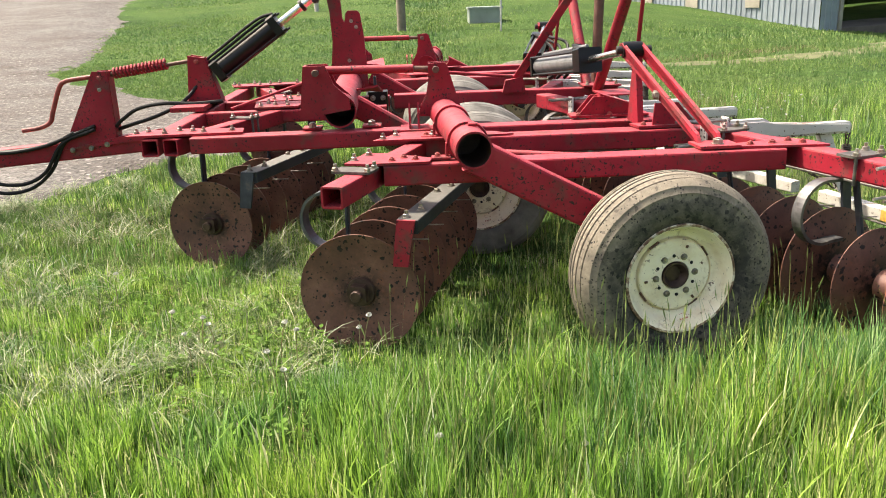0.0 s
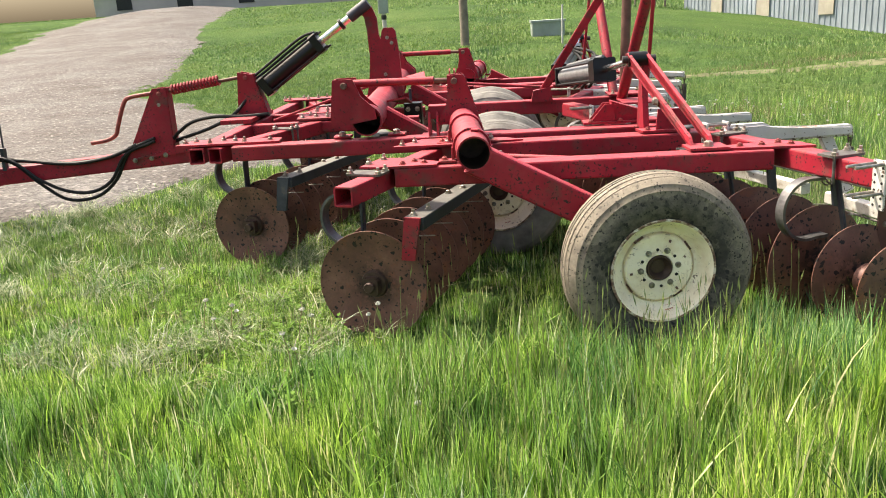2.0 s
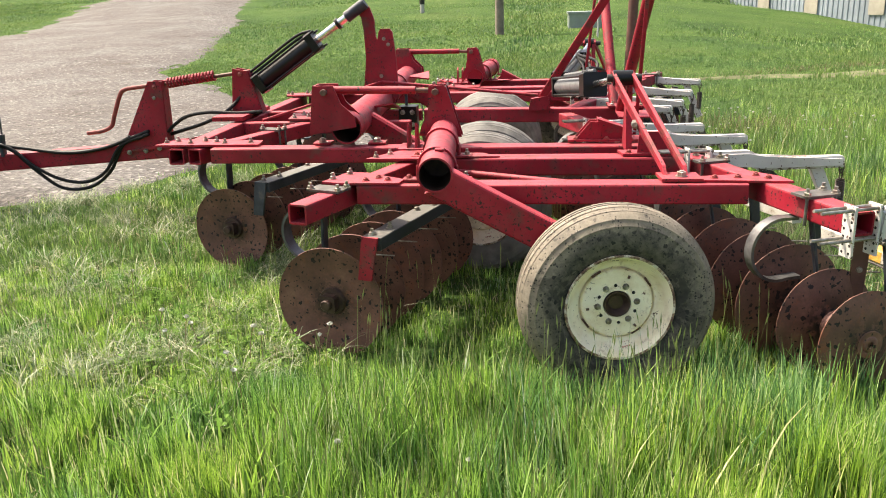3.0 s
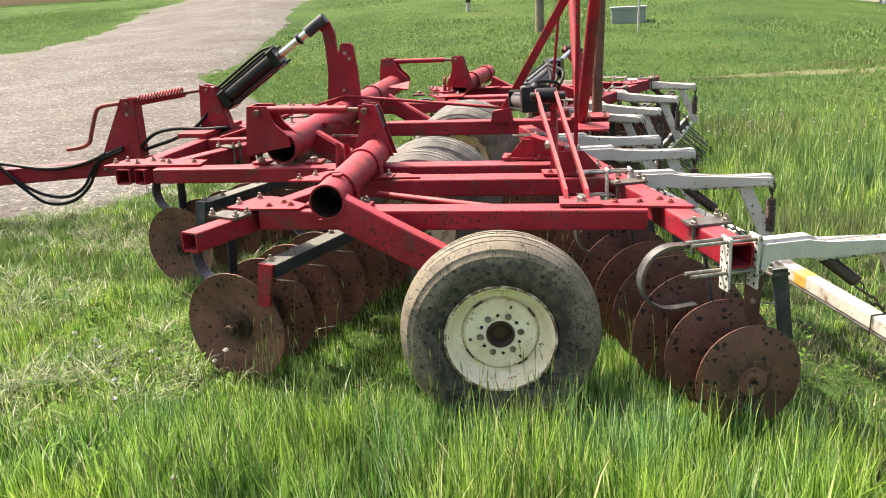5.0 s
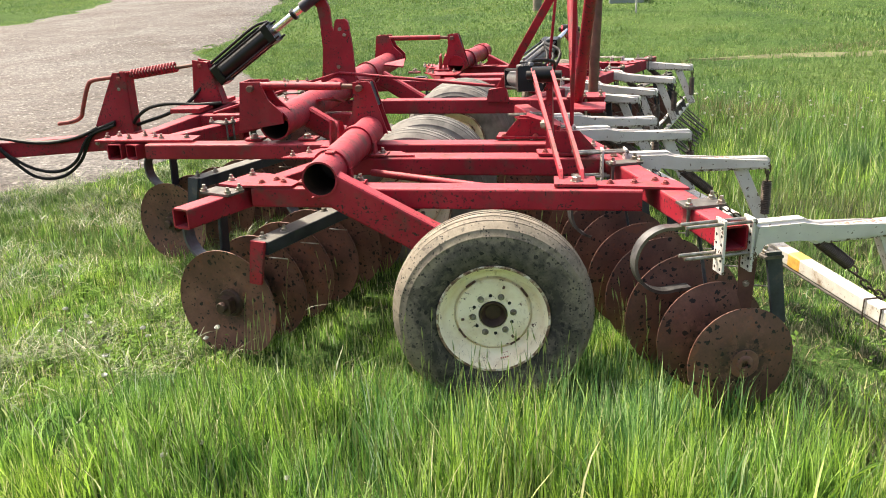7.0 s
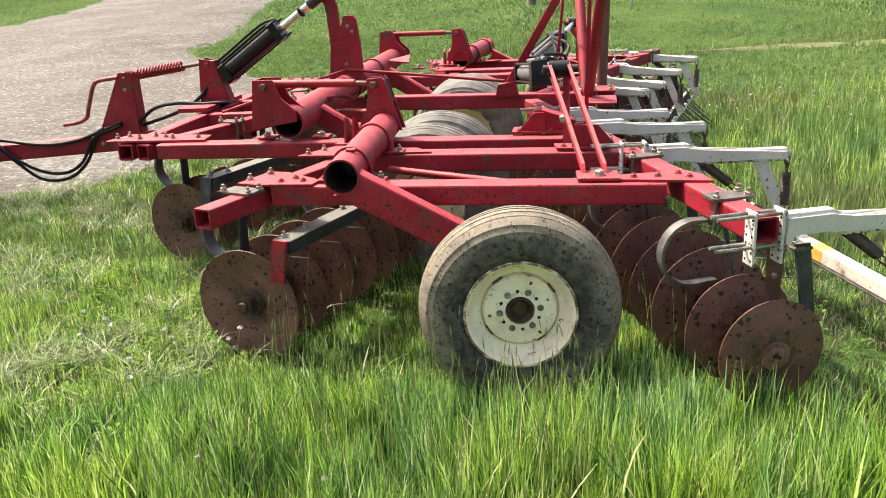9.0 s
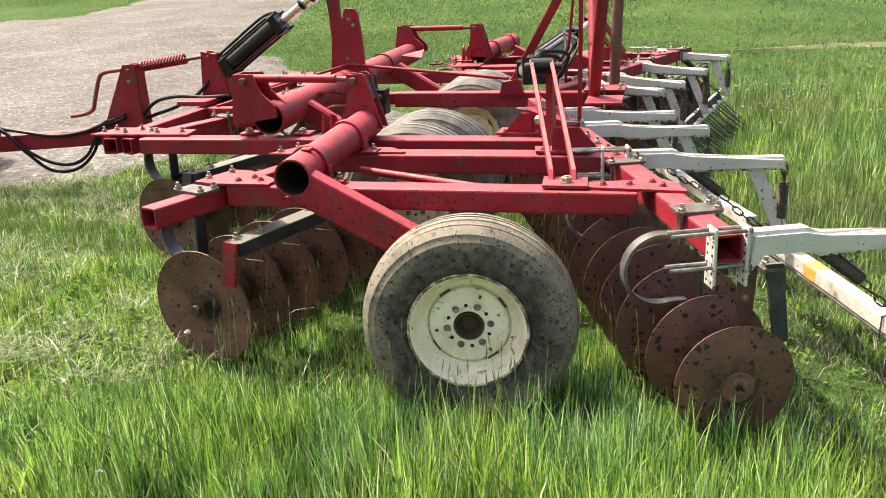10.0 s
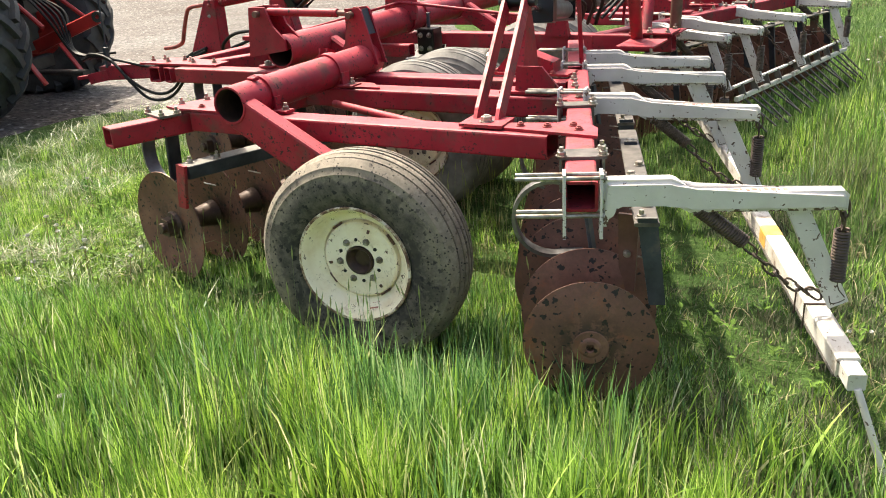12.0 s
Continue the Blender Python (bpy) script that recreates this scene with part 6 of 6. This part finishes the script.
def lushness(x, y):
    """How tall the grass stands: high before the wheel, thin and trodden behind the discs, low towards the lane."""
    g = 0.50 + 0.70 * value_noise(x, y, 0.8, 3) * value_noise(x + 9, y, 2.3, 4) + 0.25 * value_noise(x, y, 0.3, 5)
    g *= 1 - 0.68 * trodden(x, y)
    g += 0.30 * np.exp(-(((x - 0.3) / 1.2) ** 2 + ((y + 1.0) / 0.45) ** 2))
    g *= 1 - 0.3 * np.exp(-(((x - 0.3) / 0.8) ** 2 + ((y + 0.35) / 0.35) ** 2))
    by_discs = np.clip((y + 0.62) / 0.30, 0, 1) * np.clip((x + 1.75) / 0.4, 0, 1) * np.clip((1.35 - x) / 0.3, 0, 1) * (y < 5.2)
    by_discs *= 1 - 0.85 * np.exp(-(((x - 0.50) / 0.36) ** 2 + ((y + 0.28) / 0.34) ** 2))
    g *= 1 - 0.52 * by_discs
    g *= 1 - 0.35 * np.exp(-(((x + 0.95) / 0.75) ** 2 + ((y - 0.10) / 0.62) ** 2) ** 2)
    g *= 1 - 0.45 * np.exp(-(((x - 0.02) / 0.50) ** 2 + ((y + 0.58) / 0.22) ** 2) ** 2)
    g *= 1 - 0.40 * np.exp(-(((x + 1.15) / 0.50) ** 2 + ((y + 0.42) / 0.28) ** 2) ** 2)
    west = np.clip((-1.0 - x) / 0.8, 0, 1)
    g *= 1 - 0.50 * west * np.clip((y + 1.15) / 0.5, 0.35, 1)
    return g


def meadow(name, x0, x1, y0, y1, density, tall, width, seed, segs=3, lean=0.34, label="long bright green meadow grass with some dry stalks", mat=None):
    x, y, vigour = scatter(x0, x1, y0, y1, density, seed)
    keep = lane_mask(x, y) < 0.02 + 0.25 * rng.random(len(x)) ** 3
    x, y, vigour = x[keep], y[keep], vigour[keep]
    g = lushness(x, y) * vigour
    edge = np.clip(-lane_mask(x, y) / 1.2 + 0.35, 0.35, 1)
    h = tall * g * edge * (0.55 + 0.75 * rng.random(len(x)))
    bend = 0.04 + lean * rng.random(len(x)) ** 1.5
    bend += 0.35 * trodden(x, y) * rng.random(len(x))
    if mat is None:
        by_wheel = np.exp(-(((x - 0.30) / 0.75) ** 2 + ((y + 0.15) / 0.55) ** 2) ** 2)
        h = h * (1 - 0.30 * by_wheel)
    share = 1 - (0.8 if mat is None else 0.2) * trodden(x, y)
    share *= 1 - 0.55 * beneath(x, y)
    if mat is None:
        share *= 1 - 0.60 * blue_patch(x, y)
    elif mat is LUSH:
        share *= blue_patch(x, y)
    thin = rng.random(len(x)) < share
    x, y, h, bend = x[thin], y[thin], h[thin], bend[thin]
    w = width * (0.55 + 0.9 * rng.random(len(x)))
    ob = blades(name, x, y, land_np(x, y), h, w, bend, mat or GRASS, segs)
    return tagged(ob, label, "grass", kind="stuff")


meadow("grass", -3.5, 3.2, -1.95, 1.0, 7600, 0.27, 0.0054, 11, 3, 0.36)
meadow("grass_tuft", -2.2, 2.4, -1.95, -0.1, 560, 0.31, 0.0085, 18, 4, 0.62, "broader arching blades in loose green tufts")
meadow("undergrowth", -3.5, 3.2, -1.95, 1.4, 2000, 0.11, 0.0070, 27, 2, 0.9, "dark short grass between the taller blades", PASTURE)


def matted_grass():
    """Long thin pale blades lying over in swirls on the side towards the lane."""
    r = np.random.default_rng(61)
    x, y, vigour = scatter(-4.6, -0.9, -1.1, 3.4, 1700, 62, 22, 0.8)
    share = np.clip((-1.0 - x) / 0.7, 0, 1) * np.clip((y + 1.1) / 0.7, 0, 1) * 1.15 * np.clip(2.2 * value_noise(x, y, 0.45, 63) - 0.55, 0, 1)
    keep = (r.random(len(x)) < share) & (lane_mask(x, y) < 0.05)
    x, y, vigour = x[keep], y[keep], vigour[keep]
    n = len(x)
    ob = blades("matted_grass", x, y, np.zeros(n), 0.20 * vigour * (0.6 + 0.6 * r.random(n)), 0.0034 + 0.002 * r.random(n), 0.5 + 1.1 * r.random(n), MATTED, 4, 0.85)
    tagged(ob, "pale thin grass blades lying over in swirls", "grass", kind="stuff")


matted_grass()
meadow("grass", -4.6, 5.2, 1.0, 7.0, 1100, 0.27, 0.0068, 12)
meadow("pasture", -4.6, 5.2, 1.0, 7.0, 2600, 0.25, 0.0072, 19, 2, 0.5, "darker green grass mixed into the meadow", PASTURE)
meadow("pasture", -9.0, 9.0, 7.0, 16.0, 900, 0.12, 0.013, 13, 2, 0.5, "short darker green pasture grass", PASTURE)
meadow("pasture", -0.6, 1.6, -1.25, 0.3, 5200, 0.29, 0.0062, 25, 3, 0.30, "dense blue-green grass round the wheel", LUSH)
meadow("pasture", 0.9, 2.6, -0.8, 2.2, 4600, 0.22, 0.0052, 20, 2, 0.7, "short trampled olive green grass", OLIVE)
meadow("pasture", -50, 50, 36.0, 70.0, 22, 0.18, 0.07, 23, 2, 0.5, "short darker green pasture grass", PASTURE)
meadow("grass", -5.5, 6.0, -6.5, -1.9, 620, 0.24, 0.011, 24, 2)
meadow("grass", 3.2, 6.0, -1.65, 1.0, 1200, 0.28, 0.010, 14)
meadow("grass", 5.2, 12.0, 1.0, 7.0, 600, 0.22, 0.012, 15, 2)
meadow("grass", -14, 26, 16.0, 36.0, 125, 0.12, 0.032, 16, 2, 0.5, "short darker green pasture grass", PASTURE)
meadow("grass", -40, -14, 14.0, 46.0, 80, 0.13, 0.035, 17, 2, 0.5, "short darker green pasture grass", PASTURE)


def dry_litter():
    """Flattened straw between the stems."""
    r = np.random.default_rng(21)
    x, y, _ = scatter(-3.5, 3.2, -1.6, 2.5, 900, 22)
    keep = r.random(len(x)) < 0.3 + 0.45 * (x < -1.3)
    x, y = x[keep], y[keep]
    keep = lane_mask(x, y) < 0.3
    x, y = x[keep], y[keep]
    n = len(x)
    ob = blades("straw", x, y, np.full(n, 0.01), 0.04 + 0.08 * r.random(n), np.full(n, 0.0034), 0.8 + 1.0 * r.random(n), STRAW, 2, 0.9)
    tagged(ob, "dry pale straw lying between the grass", "straw", kind="stuff")


dry_litter()


def broad_leaves():
    """Low broad-leaved weeds in patches."""
    r = np.random.default_rng(41)
    verts, faces = [], []
    for px, py, n in ((-1.75, -0.35, 90), (-1.45, -0.75, 60), (-2.1, 0.0, 70), (-1.0, -1.0, 30), (1.5, 0.0, 25), (-2.4, 0.5, 50), (-1.6, 0.2, 60)):
        for _ in range(n):
            c = V(px + r.normal(0, 0.22), py + r.normal(0, 0.18), 0)
            h = 0.04 + 0.09 * r.random()
            for q in range(r.integers(4, 8)):
                a = r.random() * 6.283
                d = V(math.cos(a), math.sin(a), 0.25 + 0.5 * r.random()).normalized()
                s = V(-math.sin(a), math.cos(a), 0)
                l, w = 0.022 + 0.022 * r.random(), 0.006 + 0.005 * r.random()
                o = c + V(0, 0, h * (0.4 + 0.6 * r.random()))
                i = len(verts)
                verts += [o, o + d * l * 0.45 + s * w, o + d * l - V(0, 0, 0.006), o + d * l * 0.45 - s * w]
                faces += [(i, i + 1, i + 2), (i, i + 2, i + 3)]
    me = bpy.data.meshes.new("weeds")
    me.from_pydata(verts, [], faces)
    me.materials.append(WEED)
    tagged(new("weeds", me), "low broad-leaved green weeds among the grass", "weeds", kind="stuff")


broad_leaves()


def seed_stalks():
    """Thin pale stalks with seed heads above the grass."""
    r = np.random.default_rng(31)
    n = 7000
    x, y = r.uniform(-3.2, 3.0, n), r.uniform(-1.9, 2.6, n)
    keep = (lane_mask(x, y) < -0.3) & (value_noise(x, y, 0.7, 33) > 0.38) & (trodden(x, y) < 0.4) & ((y < -0.75) | (x > 1.3) | (r.random(n) < 0.25)) & ((x > -1.5) | (r.random(n) < 0.25))
    x, y = x[keep], y[keep]
    verts, faces = [], []
    for px, py in zip(x, y):
        h = 0.22 + 0.14 * r.random()
        a, l = r.random() * 6.283, 0.01 + 0.06 * r.random()
        d = V(math.cos(a) * l, math.sin(a) * l, h)
        s = V(-math.sin(a), math.cos(a), 0)
        b = V(px, py, 0)
        i = len(verts)
        top = b + d
        verts += [b - s * 0.0012, b + s * 0.0012, top + s * 0.001, top - s * 0.001]
        faces.append((i, i + 1, i + 2, i + 3))
        tip = top + V(d.x * 0.3, d.y * 0.3, 0.062)
        for q in (s, V(s.y, -s.x, 0)):
            i = len(verts)
            verts += [top, top.lerp(tip, 0.45) + q * 0.0034, tip, top.lerp(tip, 0.45) - q * 0.0034]
            faces.append((i, i + 1, i + 2, i + 3))
    me = bpy.data.meshes.new("seed_stalks")
    me.from_pydata(verts, [], faces)
    me.materials.append(STEM)
    tagged(new("seed_stalks", me), "thin grass stalks with pale seed heads", "grass", kind="stuff")


seed_stalks()


def dry_strip():
    """Pale dead stems along the edge of the old track and in a patch beside it."""
    r = np.random.default_rng(51)
    n = 2600
    u = r.random(n)
    x = np.where(u < 0.7, 0.3 + 7.0 * r.random(n), 2.0 + 0.5 * r.normal(0, 1, n))
    y = np.where(u < 0.7, 11.1 + 0.6 * (x - 1.9) + 0.22 * r.normal(0, 1, n), 5.6 + 0.4 * r.normal(0, 1, n))
    h = np.where(u < 0.7, 0.10, 0.26) * (0.6 + 0.6 * r.random(n))
    ob = blades("dry_stems", x, y, land_np(x, y), h, np.full(n, 0.009), 0.1 + 0.5 * r.random(n), STRAW, 2)
    tagged(ob, "pale dead stems along the edge of the meadow", "dry grass", kind="stuff")


dry_strip()


def flower(p, h, lean):
    """A dandelion clock on its stalk."""
    f = tagged(new("dandelion"), "white dandelion clock on a thin stalk in the grass", "flower", "dandelions in the grass")
    bm = bm_new()
    sweep(bm, spline([V(0, 0, 0), V(lean * 0.3, 0, h * 0.6), V(lean, 0, h)], 5), 0.0022, 5)
    part("stalk", bm, STRAW, f)
    bm = bm_new()
    r = random.Random(5)
    c = V(lean, 0, h + 0.006)
    squash = Matrix.Diagonal((1, 1, 0.6))
    for i in range(90):
        z = 1 - 2 * (i + 0.5) / 90
        a = 2.4 * i
        d = V(math.sqrt(1 - z * z) * math.cos(a), math.sqrt(1 - z * z) * math.sin(a), z) * (0.0105 + 0.003 * r.random())
        d = squash @ d
        s = d.cross(V(0.3, 0.8, 0.5)).normalized() * 0.0035
        u = d.cross(s).normalized() * 0.0035
        v = [bm.verts.new(c + d * 0.25), bm.verts.new(c + d + s), bm.verts.new(c + d * 1.08 + u)]
        bm.faces.new(v)
    part("seed_head", bm, FLUFF, f, "fluffy white seed head")
    f.matrix_basis = Matrix.Translation(p)
    return f


PUFF = flower(V(-1.57, -0.40, 0), 0.22, 0.03)
SPOTS = [(-2.06, -0.23, 1.0), (-1.90, -0.31, 0.95), (-1.91, -0.43, 0.9), (-1.85, -0.28, 0.85), (-1.50, -0.43, 0.95), (-1.24, -0.37, 1.0), (-1.25, -0.43, 0.85), (-1.54, -0.66, 0.95), (-1.47, -0.77, 0.9), (-0.97, -1.29, 0.95),
         (-0.90, -1.22, 0.9), (1.60, 0.05, 0.62), (1.68, 0.10, 0.6), (1.50, 0.14, 0.6), (-2.5, 0.4, 0.9), (-0.55, -1.35, 0.8)]
r = random.Random(12)
SPOTS += [(r.uniform(1.4, 3.2), r.uniform(4.3, 6.9), r.uniform(0.75, 1.05)) for _ in range(44)]
for i, (x, y, s) in enumerate(SPOTS):
    copy_thing(PUFF, Matrix.Translation((x, y, 0)) @ Matrix.Rotation(1.3 * i, 4, "Z") @ Matrix.Scale(s, 4))
